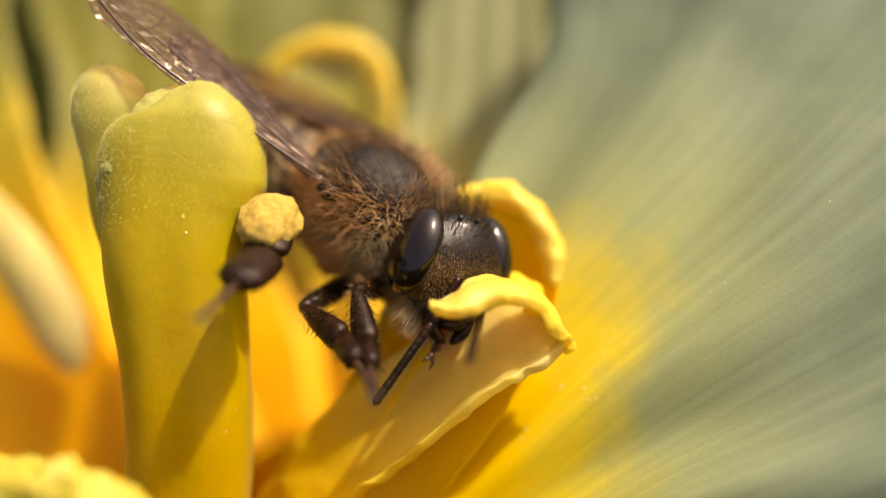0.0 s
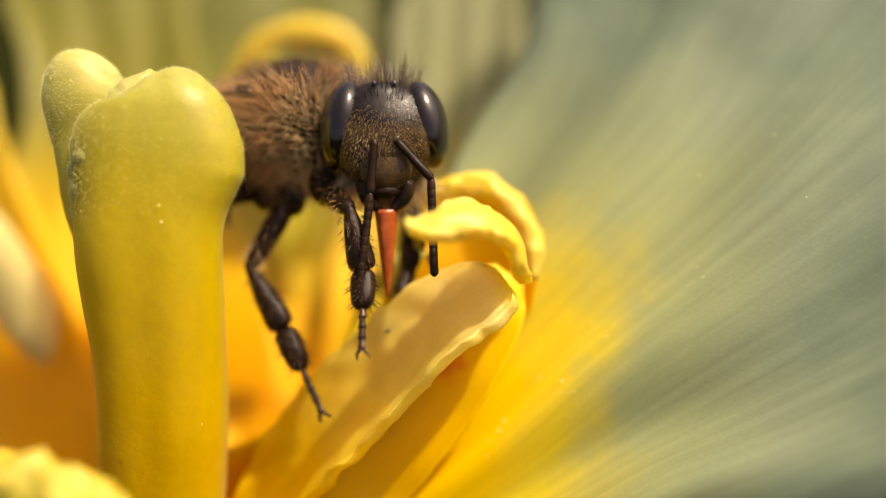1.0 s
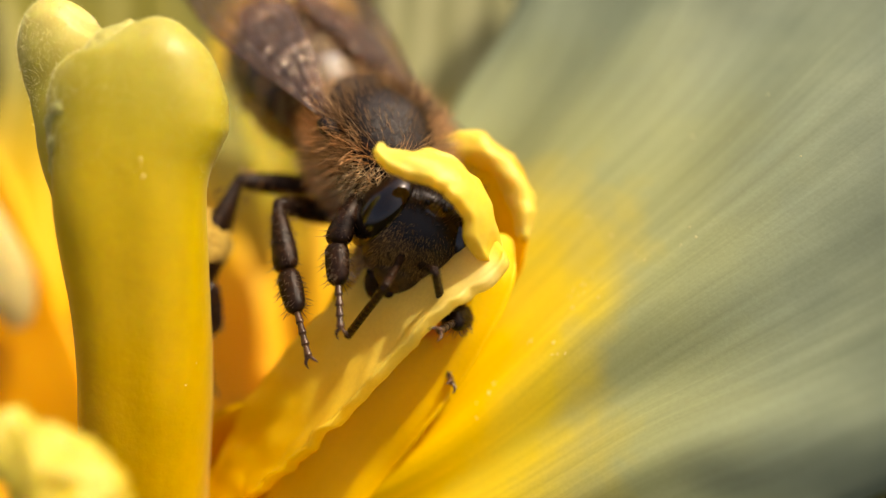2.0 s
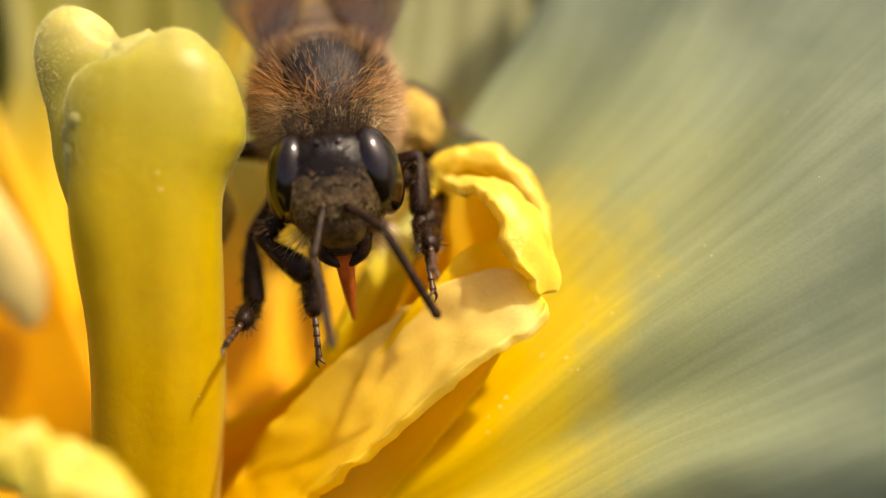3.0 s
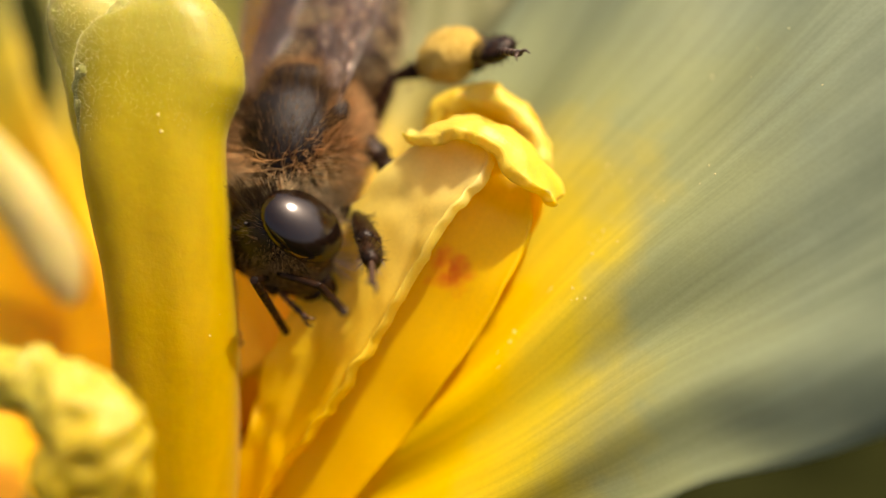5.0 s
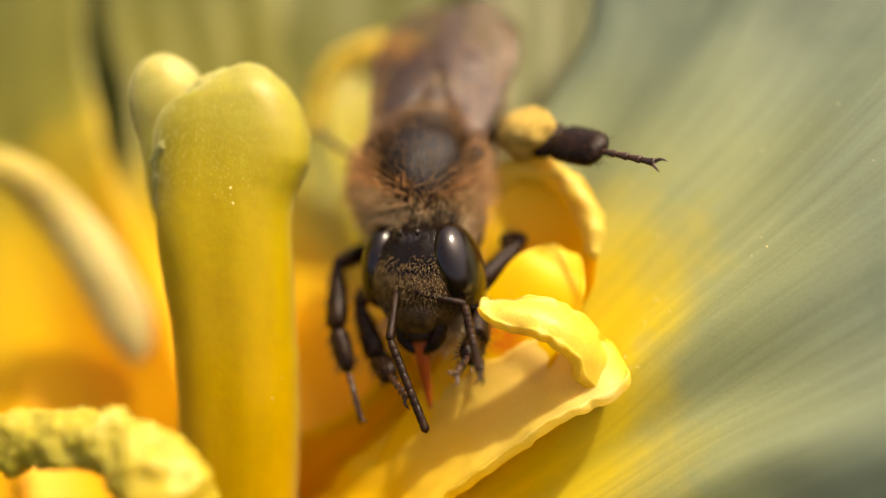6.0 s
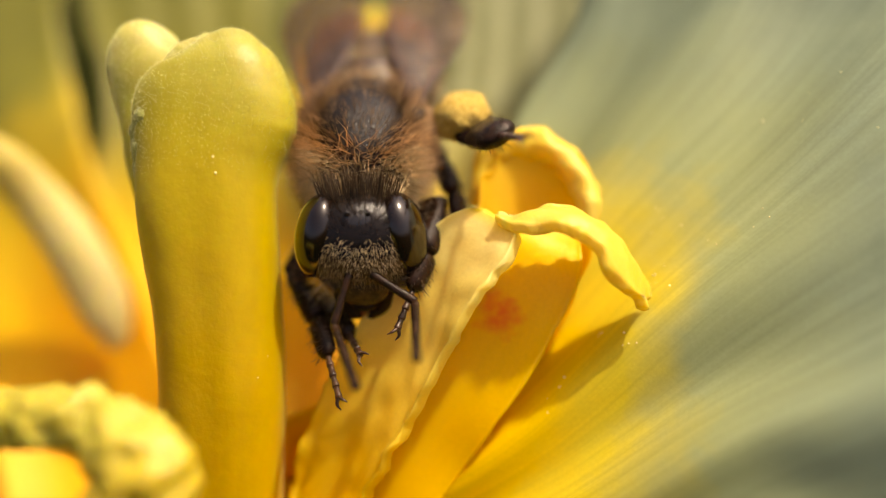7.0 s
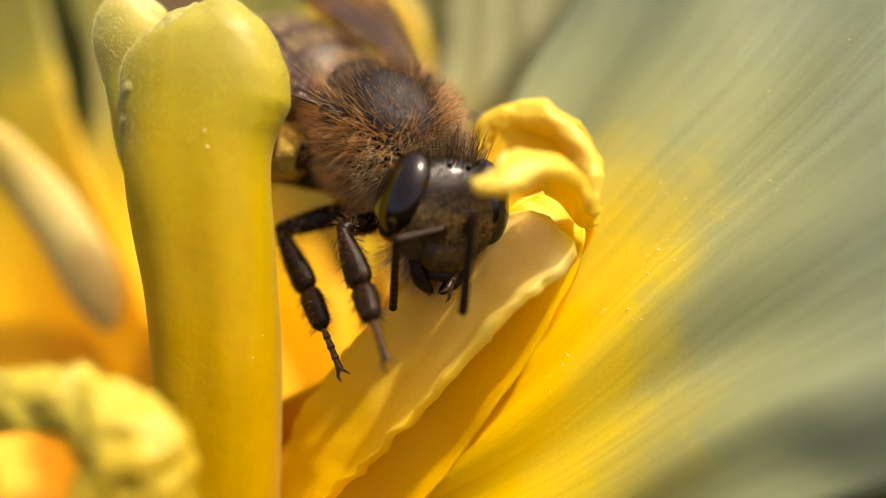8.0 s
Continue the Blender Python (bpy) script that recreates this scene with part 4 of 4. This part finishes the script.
# ---- the bee ----
# Its own frame: x to its right, y ahead, z up, from the middle of the thorax.
def bee_body():
    bee = new("honeybee")
    tagged(bee, "brown furry honeybee with yellow pollen baskets feeding in the flower", "honeybee")

    def keel(x, y, z):
        return (x, y * (1.0 if y < 0 else 0.95), z * (1.0 if z > 0 else 0.9))

    thorax = part("thorax", egg(bmesh.new(), (0, 0, 0), (1.78, 2.25, 2.0), 32, 24, keel), shell_mat, bee, "dark thorax under tawny fur")
    part("scutellum", egg(bmesh.new(), (0, -1.5, 1.25), (1.0, 0.6, 0.55), 20, 12), shell_mat, thorax)
    pale, dark, collar = [], [], []
    for v in ball_points(14000, 11):
        root = Vector((v.x * 1.75, v.y * 2.2, v.z * (1.97 if v.z > 0 else 1.78)))
        way = Vector((v.x / 1.95, v.y / 2.3, v.z / 2.05)).normalized()
        top = max(0.0, min(1.0, (v.z - 0.35) / 0.45)) * (1 - max(0.0, abs(v.y) - 0.55) / 0.45)
        bare = v.z > 0 and math.hypot(v.x * 0.95, (v.y - 0.22) * 0.9) + 0.30 * noise.random() < 0.74
        if bare:
            if noise.random() < 0.16:
                dark.append((root, way + Vector((0, -0.8, 0.0)), 0.16 + 0.2 * noise.random()))
        elif noise.random() < top:
            if noise.random() < 0.6:
                dark.append((root, way + Vector((0, -0.25, 0.1)), 0.40 + 0.4 * noise.random()))
        elif (v.y > 0.45 and v.z < 0.45 and noise.random() < 0.75) or (v.z < 0.1 and noise.random() < 0.45):
            collar.append((root, way + Vector((noise.random() - 0.5, noise.random() - 0.5, noise.random() - 0.1)) * 0.7, 0.45 + 0.4 * noise.random()))
        else:
            pale.append((root, way + Vector((noise.random() - 0.5, noise.random() - 0.8, noise.random() - 0.45)) * 0.7, 0.50 + 0.50 * noise.random()))
    hairs("fur", pale, fur_mat, thorax, 0.011, 0.45, seed=2, label="tawny fur of the thorax")
    hairs("collar_fur", collar, pale_fur_mat, thorax, 0.010, 0.4, seed=4, label="pale fringe of fur round the neck")
    hairs("short_fur", dark, brown_fur_mat, thorax, 0.009, 0.35, seed=3, label="short dark fur of the back")

    def plates():
        mids = [(-1.95, -0.35, 0.8), (-2.5, -0.35, 1.65), (-3.5, -0.35, 2.15), (-4.9, -0.4, 2.25), (-6.2, -0.55, 2.1), (-7.5, -0.75, 1.7), (-8.6, -1.0, 1.1), (-9.4, -1.2, 0.25)]
        return mids

    mids = plates()
    for n in range(len(mids) - 1):
        (y0, z0, r0), (y1, z1, r1) = mids[n], mids[n + 1]
        bm = bmesh.new()
        loft(bm, [(0, y0 + 0.1, z0, r0 * 1.0, r0 * 0.9), (0, (y0 + y1) / 2, (z0 + z1) / 2, (r0 + r1) / 2 * 1.04, (r0 + r1) / 2 * 0.93), (0, y1 - 0.15, z1, r1 * 1.03, r1 * 0.92), (0, y1 - 0.2, z1, r1 * 0.9, r1 * 0.82)], 32, 14, X)
        plate = part("abdomen_plate", bm, band_mat, bee)
        ring = []
        rng = random.Random(40 + n)
        for k in range(330):
            an = rng.uniform(-0.5, math.pi + 0.5)
            s = rng.uniform(0.0, 0.45)
            r, y, z = r0 + (r1 - r0) * s, y0 + (y1 - y0) * s, z0 + (z1 - z0) * s
            ring.append(((r * 1.02 * math.cos(an), y, z + r * 0.92 * math.sin(an)), (math.cos(an) * 0.6, -0.9, math.sin(an) * 0.6), rng.uniform(0.3, 0.55)))
        hairs("hair_band", ring, pale_fur_mat if n else fur_mat, plate, 0.013, 0.3, seed=60 + n)
    return bee


def bee_head(bee):
    """Face along +y, crown along +z, from the middle of the head."""

    def heart(x, y, z):
        w = 1.0 - 0.36 * max(0.0, -z) ** 1.6
        return (x * w, y * (1 - 0.15 * max(0.0, z)) if y > 0 else y * 0.8, z * (1.0 if z > 0 else 1.12))

    head = part("head", egg(bmesh.new(), (0, 0, 0), (1.80, 1.10, 1.55), 48, 32, heart), face_mat, bee, "dark brown face with short golden hairs")
    for sx in (1, -1):
        part("eye", egg(bmesh.new(), (sx * 1.20, -0.12, 0.28), (0.66, 0.99, 1.30), 48, 36, None, Matrix.Rotation(radians(sx * -12), 3, "Y")), eye_mat, head, "glossy black compound eye")
    part("vertex", egg(bmesh.new(), (0, -0.10, 0.94), (1.10, 0.80, 0.60), 36, 26), crown_mat, head, "black crown between the eyes")
    part("clypeus", egg(bmesh.new(), (0, 0.74, -0.92), (0.78, 0.34, 0.66), 24, 16), face_mat, head, "smooth dark shield above the mouth")
    part("upper_lip", egg(bmesh.new(), (0, 0.72, -1.55), (0.45, 0.25, 0.22), 16, 10), leg_mat, head)
    for sx in (1, -1):
        part("mandible", tube(bmesh.new(), [(sx * 0.62, 0.45, -1.3, 0.26), (sx * 0.52, 0.55, -1.75, 0.24), (sx * 0.22, 0.65, -2.05, 0.14), (sx * 0.08, 0.68, -2.12, 0.04)]), leg_mat, head)
        part("antenna_socket", egg(bmesh.new(), (sx * 0.3, 1.0, -0.15), (0.17, 0.12, 0.17), 14, 10), face_mat, head)
    for x, z in ((0, 1.36), (0.28, 1.5), (-0.28, 1.5)):
        part("ocellus", egg(bmesh.new(), (x, 0.42, z - 0.06), (0.09, 0.08, 0.09), 12, 8), eye_mat, head)
    tongue = part("proboscis", loft(bmesh.new(), [(0, 0.5, -1.5, 0.33, 0.26), (0, 0.55, -2.2, 0.26, 0.2), (0, 0.55, -3.0, 0.18, 0.15), (0, 0.5, -3.6, 0.11, 0.10), (0, 0.45, -4.0, 0.05, 0.05)], 16, 24, X), tongue_mat, head, "red-brown tongue sheath")
    crown, face, cheek = [], [], []
    for v in ball_points(9000, 21):
        q = Vector(heart(*v))
        root = Vector((q.x * 1.77, q.y * 1.04, q.z * 1.54))
        way = Vector((v.x / 1.7, v.y / 1.05, v.z / 1.5)).normalized()
        if abs(root.x) > 1.0 and -1.1 < root.z < 1.4 and root.y > -0.75:
            continue
        if v.z > 0.60 and v.y > -0.2:
            if noise.random() < 0.12:
                crown.append((root, way + Vector((0, 0.0, 0.5)), 0.15 + 0.2 * noise.random()))
        elif v.z > 0.60:
            if noise.random() < 0.40:
                crown.append((root, way + Vector((0, 0.1, 0.5)), 0.75 + 0.50 * noise.random()))
        elif v.y > 0.15 and v.z < 0.25 + 0.35 * noise.random():
            face.append((root, way * 0.6 + Vector((0, 0.2, -0.5)), 0.10 + 0.12 * noise.random()))
        elif v.y < 0.1:
            cheek.append((root, way + Vector((0, 0.25, 0.2)), 0.6 + 0.5 * noise.random()))
    for v in ball_points(9000, 22):
        q = Vector(heart(*v))
        root = Vector((q.x * 1.79, q.y * 1.09, q.z * 1.54))
        if v.y > 0.1 and -0.9 < v.z < 0.35 + 0.25 * noise.random() and abs(root.x) < 1.15:
            face.append((root, Vector((v.x / 1.7, v.y / 1.1, v.z / 1.5)) * 0.7 + Vector((0.2 * v.x, 0.1, -0.45)), 0.05 + 0.07 * noise.random()))
    hairs("crown_hair", crown, dark_fur_mat, head, 0.014, 0.2, seed=5)
    hairs("face_hair", face, face_fur_mat, head, 0.006, 0.3, seed=6)
    hairs("cheek_hair", cheek, pale_fur_mat, head, 0.010, 0.3, seed=7)
    feelers = []
    for sx in (1, -1):
        scape = part("antenna_scape", tube(bmesh.new(), [(0, 0, 0, 0.12), (0, 0.5, 0, 0.11), (0, 1.35, 0, 0.13), (0, 1.45, 0, 0.07)], 10, 12), leg_mat, head)
        rows = [(0, 0, 0, 0.07)]
        for k in range(11):
            y = 0.12 + 0.235 * k
            rows += [(0, y, 0, 0.118), (0, y + 0.16, 0, 0.124), (0, y + 0.2, 0, 0.110)]
        rows.append((0, 2.75, 0, 0.03))
        flag = part("antenna_flagellum", tube(bmesh.new(), rows, 10, 60), leg_mat, head)
        feelers.append((scape, flag, sx))
    return head, feelers, tongue


LEGS = {  # hip, lengths of femur, tibia and foot, way of the knee, whether it carries pollen
    "front": ((0.8, 1.3, -1.9), 2.1, 1.75, 2.5, (0.8, 0.7, 0.55), False),
    "middle": ((1.05, 0.1, -2.1), 2.5, 2.1, 2.9, (1.0, 0.15, 0.7), False),
    "hind": ((1.0, -1.1, -1.9), 2.9, 3.25, 3.9, (0.9, -0.5, 0.8), True),
}


def bee_leg(bee, which, sx):
    """Hip fixed; femur, tibia and foot each along +y from their joint."""
    hip, a, b, c, _, laden = LEGS[which]
    leg = part("leg", egg(bmesh.new(), (sx * hip[0], hip[1], hip[2]), (0.42, 0.5, 0.62), 14, 10), leg_mat, bee, "bristly dark brown leg")
    femur = part("femur", loft(bmesh.new(), [(0, -0.1, 0, 0.22, 0.2), (0, 0.3 * a, 0, 0.37, 0.33), (0, 0.75 * a, 0, 0.32, 0.29), (0, a, 0, 0.2, 0.2), (0, a + 0.1, 0, 0.06, 0.06)], 14, 18, X), leg_mat, leg)
    wide = 0.66 if laden else 0.42
    tibia = part("tibia", loft(bmesh.new(), [(0, -0.1, 0, 0.13, 0.13), (0, 0.3 * b, 0, 0.28 + 0.06 * laden, 0.26), (0, 0.8 * b, 0, wide, 0.33), (0, b - 0.05, 0, wide * 0.85, 0.26), (0, b + 0.05, 0, 0.12, 0.1)], 14, 20, X), leg_mat, leg)
    bm = bmesh.new()
    d = 0.48 * c
    loft(bm, [(0, 0, 0, 0.12, 0.1), (0, 0.12 * d, 0, 0.34 + 0.26 * laden, 0.27 + 0.06 * laden), (0, 0.45 * d, 0, 0.38 + 0.27 * laden, 0.30 + 0.06 * laden), (0, 0.85 * d, 0, 0.32 + 0.26 * laden, 0.25 + 0.08 * laden), (0, d, 0, 0.16 + 0.12 * laden, 0.12)], 14, 14, X)
    foot = part("basitarsus", bm, leg_mat, leg)
    bm = bmesh.new()
    y, e = d, (c - d) / 4.4
    for k in range(4):
        loft(bm, [(0, y, 0, 0.085, 0.075), (0, y + e * 0.5, 0, 0.1, 0.085), (0, y + e * 0.92, 0, 0.125, 0.1), (0, y + e * 1.02, 0, 0.07, 0.06)], 10, 8, X)
        y += e
    for s in (1, -1):
        loft(bm, [(0, y - 0.05, 0, 0.06, 0.06), (s * 0.14, y + 0.12, 0.02, 0.045, 0.045), (s * 0.2, y + 0.26, -0.1, 0.012, 0.012)], 8, 8, (0, 0.3, 1))
    toes = part("tarsus", bm, tarsus_mat, leg)
    rng = random.Random(70)
    for ob, length, w in ((femur, a, 0.27), (tibia, b, 0.30 + 0.2 * laden), (foot, d, 0.30 + 0.2 * laden)):
        roots = []
        for k in range(130):
            an, s = rng.uniform(0, 6.283), rng.uniform(0.1, 0.95)
            roots.append(((w * math.cos(an), s * length, 0.24 * math.sin(an)), (math.cos(an), 0.8, math.sin(an)), rng.uniform(0.15, 0.4)))
        coat = hairs("bristles", roots, fur_mat if ob is femur else dark_fur_mat, leg, 0.011, 0.3, seed=rng.randint(0, 999))
        coat["rides"] = ob.name
        coat.parent = leg
        ob["bristles"] = coat.name
    load = None
    if laden:
        bm = bmesh.new()
        bmesh.ops.create_icosphere(bm, subdivisions=4, radius=1.0)
        for v in bm.verts:
            n = v.co.normalized()
            r = 1 + 0.12 * rough_at(n, 0.5, 3.0 + sx) + 0.09 * rough_at(n, 0.13, sx)
            v.co = Vector((n.x * 0.86 * r, 0.66 * b + n.y * 1.05 * r, 0.32 + n.z * 0.70 * r))
        load = part("pollen_load", bm, pollen_mat, leg, "packed yellow pollen basket")
    return leg, femur, tibia, foot, toes, load


def bee_wing(bee, sx, fore):
    """Along -y from its hinge, when folded."""
    length, wide = (9.2, 3.0) if fore else (6.4, 1.9)
    rows = []
    for k in range(9):
        s = k / 8
        w = wide * 0.5 * (0.14 + 0.86 * math.sin(min(1.0, s * 1.15) * math.pi * 0.62) ** 1.3) * (1.0 if s < 0.85 else math.sqrt(max(0.03, 1 - ((s - 0.85) / 0.15) ** 2)))
        rows.append((sx * (0.1 + 0.18 * wide * s), -length * s, 0.12 * math.sin(3 * s), 1, 0, 0, w, 0.06))
    bm = sheet(bmesh.new(), rows, 40, 14, 0.012, 0.10, 1.3, 0.0, 4.0 + sx, 0.03, 16.0)
    wing = part("forewing" if fore else "hindwing", bm, wing_mat, bee, "clear brownish veined wing")
    veins = bmesh.new()
    for track in ((-0.97, -0.97, -0.97, -0.9), (-0.8, -0.75, -0.7, -0.75), (-0.2, -0.25, -0.35, -0.6), (0.1, 0.3, 0.45, 0.3), (0.5, 0.7, 0.85, 0.9)):
        pts = []
        for k, v in enumerate(track):
            s = 0.03 + 0.9 * k / 3 * (1 if abs(v) > 0.5 else 0.85)
            r = spline(rows, 101)[int(100 * s)]
            pts.append((r[0] + sx * -v * r[6], r[1], r[2] + 0.05, 0.04 if v < -0.85 else 0.018))
        tube(veins, pts, 6, 16)
    for s, v0, v1 in ((0.35, -0.75, -0.2), (0.5, -0.75, -0.3), (0.62, -0.7, -0.1), (0.45, -0.25, 0.35), (0.6, -0.3, 0.5), (0.72, -0.4, 0.4)):
        r = spline(rows, 101)[int(100 * s)]
        tube(veins, [(r[0] - sx * v0 * r[6], r[1], r[2] + 0.05, 0.014), (r[0] - sx * v1 * r[6], r[1] - 0.35, r[2] + 0.05, 0.014)], 5, 5)
    part("vein", veins, tarsus_mat, wing)
    return wing


bee = bee_body()
head, feelers, tongue = bee_head(bee)
legs = {}
for which in LEGS:
    for sx, side in ((1, "right"), (-1, "left")):
        legs[side + "_" + which] = (bee_leg(bee, which, sx), sx)
wings = [(bee_wing(bee, sx, fore), sx, fore) for sx in (1, -1) for fore in (True, False)]
for sx in (1, -1):
    part("wing_hinge", egg(bmesh.new(), (sx * 1.6, -0.25, 1.2), (0.32, 0.45, 0.28), 16, 10), shell_mat, bee, "glossy black wing scale")


def along(a, b, up):
    """The pose at a whose y runs to b, its z near up."""
    f = (b - a).normalized()
    r = f.cross(up).normalized()
    m = Matrix((r, f, r.cross(f))).transposed().to_4x4()
    m.translation = a * MM
    return m


def leg_joints(which, sx, toe):
    """Hip, knee, ankle and toe, in the bee's frame, for a foot that reaches for a place."""
    hip, a, b, c, knee_way, _ = LEGS[which]
    h = Vector((sx * hip[0], hip[1], hip[2]))
    kw = Vector((sx * knee_way[0], knee_way[1], knee_way[2])).normalized()
    reach = toe - h
    if reach.length > (a + b + c) * 0.97:
        reach *= (a + b + c) * 0.97 / reach.length
    way = (reach.normalized() - 0.55 * kw).normalized()
    to = reach - way * c
    d = min(max(to.length, abs(a - b) + 0.3), (a + b) * 0.985)
    ax = to.normalized()
    x = (d * d + a * a - b * b) / (2 * d)
    y = math.sqrt(max(0.0, a * a - x * x))
    out = (kw - ax * kw.dot(ax)).normalized()
    return h, h + ax * x + out * y, h + ax * d, h + ax * d + (h + reach - h - ax * d).normalized() * c


def between(rows, root, lengths, steps=8):
    """Rows of (t, joints, up), filled in smoothly so that a limb keeps its lengths on the way."""
    out = []
    for n, (t, joints, up) in enumerate(rows):
        if n == len(rows) - 1:
            out.append((t, joints, up))
            break
        t2, joints2, up2 = rows[n + 1]
        before, after = rows[max(n - 1, 0)], rows[min(n + 2, len(rows) - 1)]
        h = t2 - t
        for k in range(steps):
            u = k / steps
            at = [root]
            for j, length in enumerate(lengths, 1):
                m1 = (joints2[j] - before[1][j]) * (h / (t2 - before[0]))
                m2 = (after[1][j] - joints[j]) * (h / (after[0] - t))
                q = joints[j] * (2 * u**3 - 3 * u**2 + 1) + m1 * (u**3 - 2 * u**2 + u) + joints2[j] * (3 * u**2 - 2 * u**3) + m2 * (u**3 - u**2)
                at.append(at[-1] + (q - at[-1]).normalized() * length)
            out.append((t + h * u, at, up.lerp(up2, u)))
    return out


def limb_keys(rows, n):
    """Poses of the limb's nth piece, its roll turning at most a little from row to row."""
    keys, last = [], None
    for t, joints, up in rows:
        m = along(joints[n], joints[n + 1], up)
        if last is not None:
            y0, y1 = last.col[1].to_3d(), m.col[1].to_3d()
            carried = y0.rotation_difference(y1).to_matrix() @ last.col[2].to_3d()
            z = m.col[2].to_3d()
            twist = math.atan2(carried.cross(z).dot(y1), carried.dot(z))
            give = max(-0.5, min(0.5, twist))
            m = along(joints[n], joints[n + 1], Matrix.Rotation(give, 3, y1) @ carried)
        last = m
        keys.append((t, m))
    return keys


def motions():
    blade_at = {t: in_flower(*r) for t, *r in BLADE}
    walk(front_stamen, list(blade_at.items()))
    walk(front_tip, [(t, blade_at[t].inverted() @ in_flower(*r)) for t, *r in TIP])
    body_at = {t: in_flower(*r) for t, *r in BODY}
    walk(bee, list(body_at.items()))
    walk(head, [(t, at_mm(*r)) for t, *r in HEAD])
    # the tongue is drawn in and put out again
    reach = [(0, 1.5), (0.5, 0.0), (1, -0.6), (1.5, 0.2), (2, 1.4), (3.3, -0.3), (3.5, -0.3), (4, 1.0), (5.5, 1.2), (6, 0), (6.8, 0.2), (7, 0.9), (7.5, 1.1), (8, 1.6)]
    walk(tongue, [(t, at_mm(0, -0.12 * d, d)) for t, d in reach])
    for name, ((leg, femur, tibia, foot, toes, load), sx) in legs.items():
        which = name.split("_")[1]
        hip, a, b, c, *_ = LEGS[which]
        root, rows = Vector((sx * hip[0], hip[1], hip[2])), []
        for t, *spot in FEET[name]:
            inward = body_at[t].inverted() @ TILT
            spots = [inward @ (Vector(spot[n : n + 3]) * MM) / MM for n in range(0, len(spot), 3)]
            if len(spots) == 1:
                joints = list(leg_joints(which, sx, spots[0]))
            else:
                joints = [root]
                for spot_at, length in zip(spots, (a, b, c)):
                    joints.append(joints[-1] + (spot_at - joints[-1]).normalized() * length)
            outside = Vector((0, 1, 0.3)) if name == "right_hind" and 1.7 < t < 2.5 else Vector((0, -1, 0.3))
            rows.append((t, joints, inward.to_3x3() @ outside if which == "hind" else Vector((sx, 0.1, 0.6))))
        rows = between(rows, root, (a, b, c))
        for n, ob in enumerate((femur, tibia, foot)):
            keys = limb_keys(rows, n)
            walk(ob, keys)
            walk(bpy.data.objects[ob["bristles"]], keys)
            if ob is foot:
                walk(toes, keys)
            if ob is tibia and load:
                walk(load, keys)
    for wing, sx, fore in wings:
        keys = []
        for t, *angles in WINGS:
            spread, lift, twist = angles[:3] if sx > 0 else angles[3:]
            turn = pose(0, 0, 0, 0, 0, sx * (spread - (0 if fore else 6))) @ pose(0, 0, 0, -lift, 0, 0) @ pose(0, 0, 0, 0, sx * (12 + twist), 0)
            keys.append((t, at_mm(sx * 1.4, -0.4 - (0 if fore else 0.45), 1.4 - (0 if fore else 0.15)) @ turn))
        walk(wing, keys)
    head_at = {t: at_mm(*r) for t, *r in HEAD}
    for scape, flag, sx in feelers:
        rows, root = [], Vector((sx * 0.3, 1.05, -0.15))
        for t, *spot in FEELERS["right" if sx > 0 else "left"]:
            inward = (body_at[t] @ head_at[t]).inverted() @ TILT
            elbow, end = (inward @ (Vector(spot[n : n + 3]) * MM) / MM for n in (0, 3))
            elbow = root + (elbow - root).normalized() * 1.42
            end = elbow + (end - elbow).normalized() * 2.8
            rows.append((t, [root, elbow, end], Vector((0, 0.6, 0.8))))
        rows = between(rows, root, (1.42, 2.8))
        walk(scape, limb_keys(rows, 0))
        walk(flag, limb_keys(rows, 1))


motions()
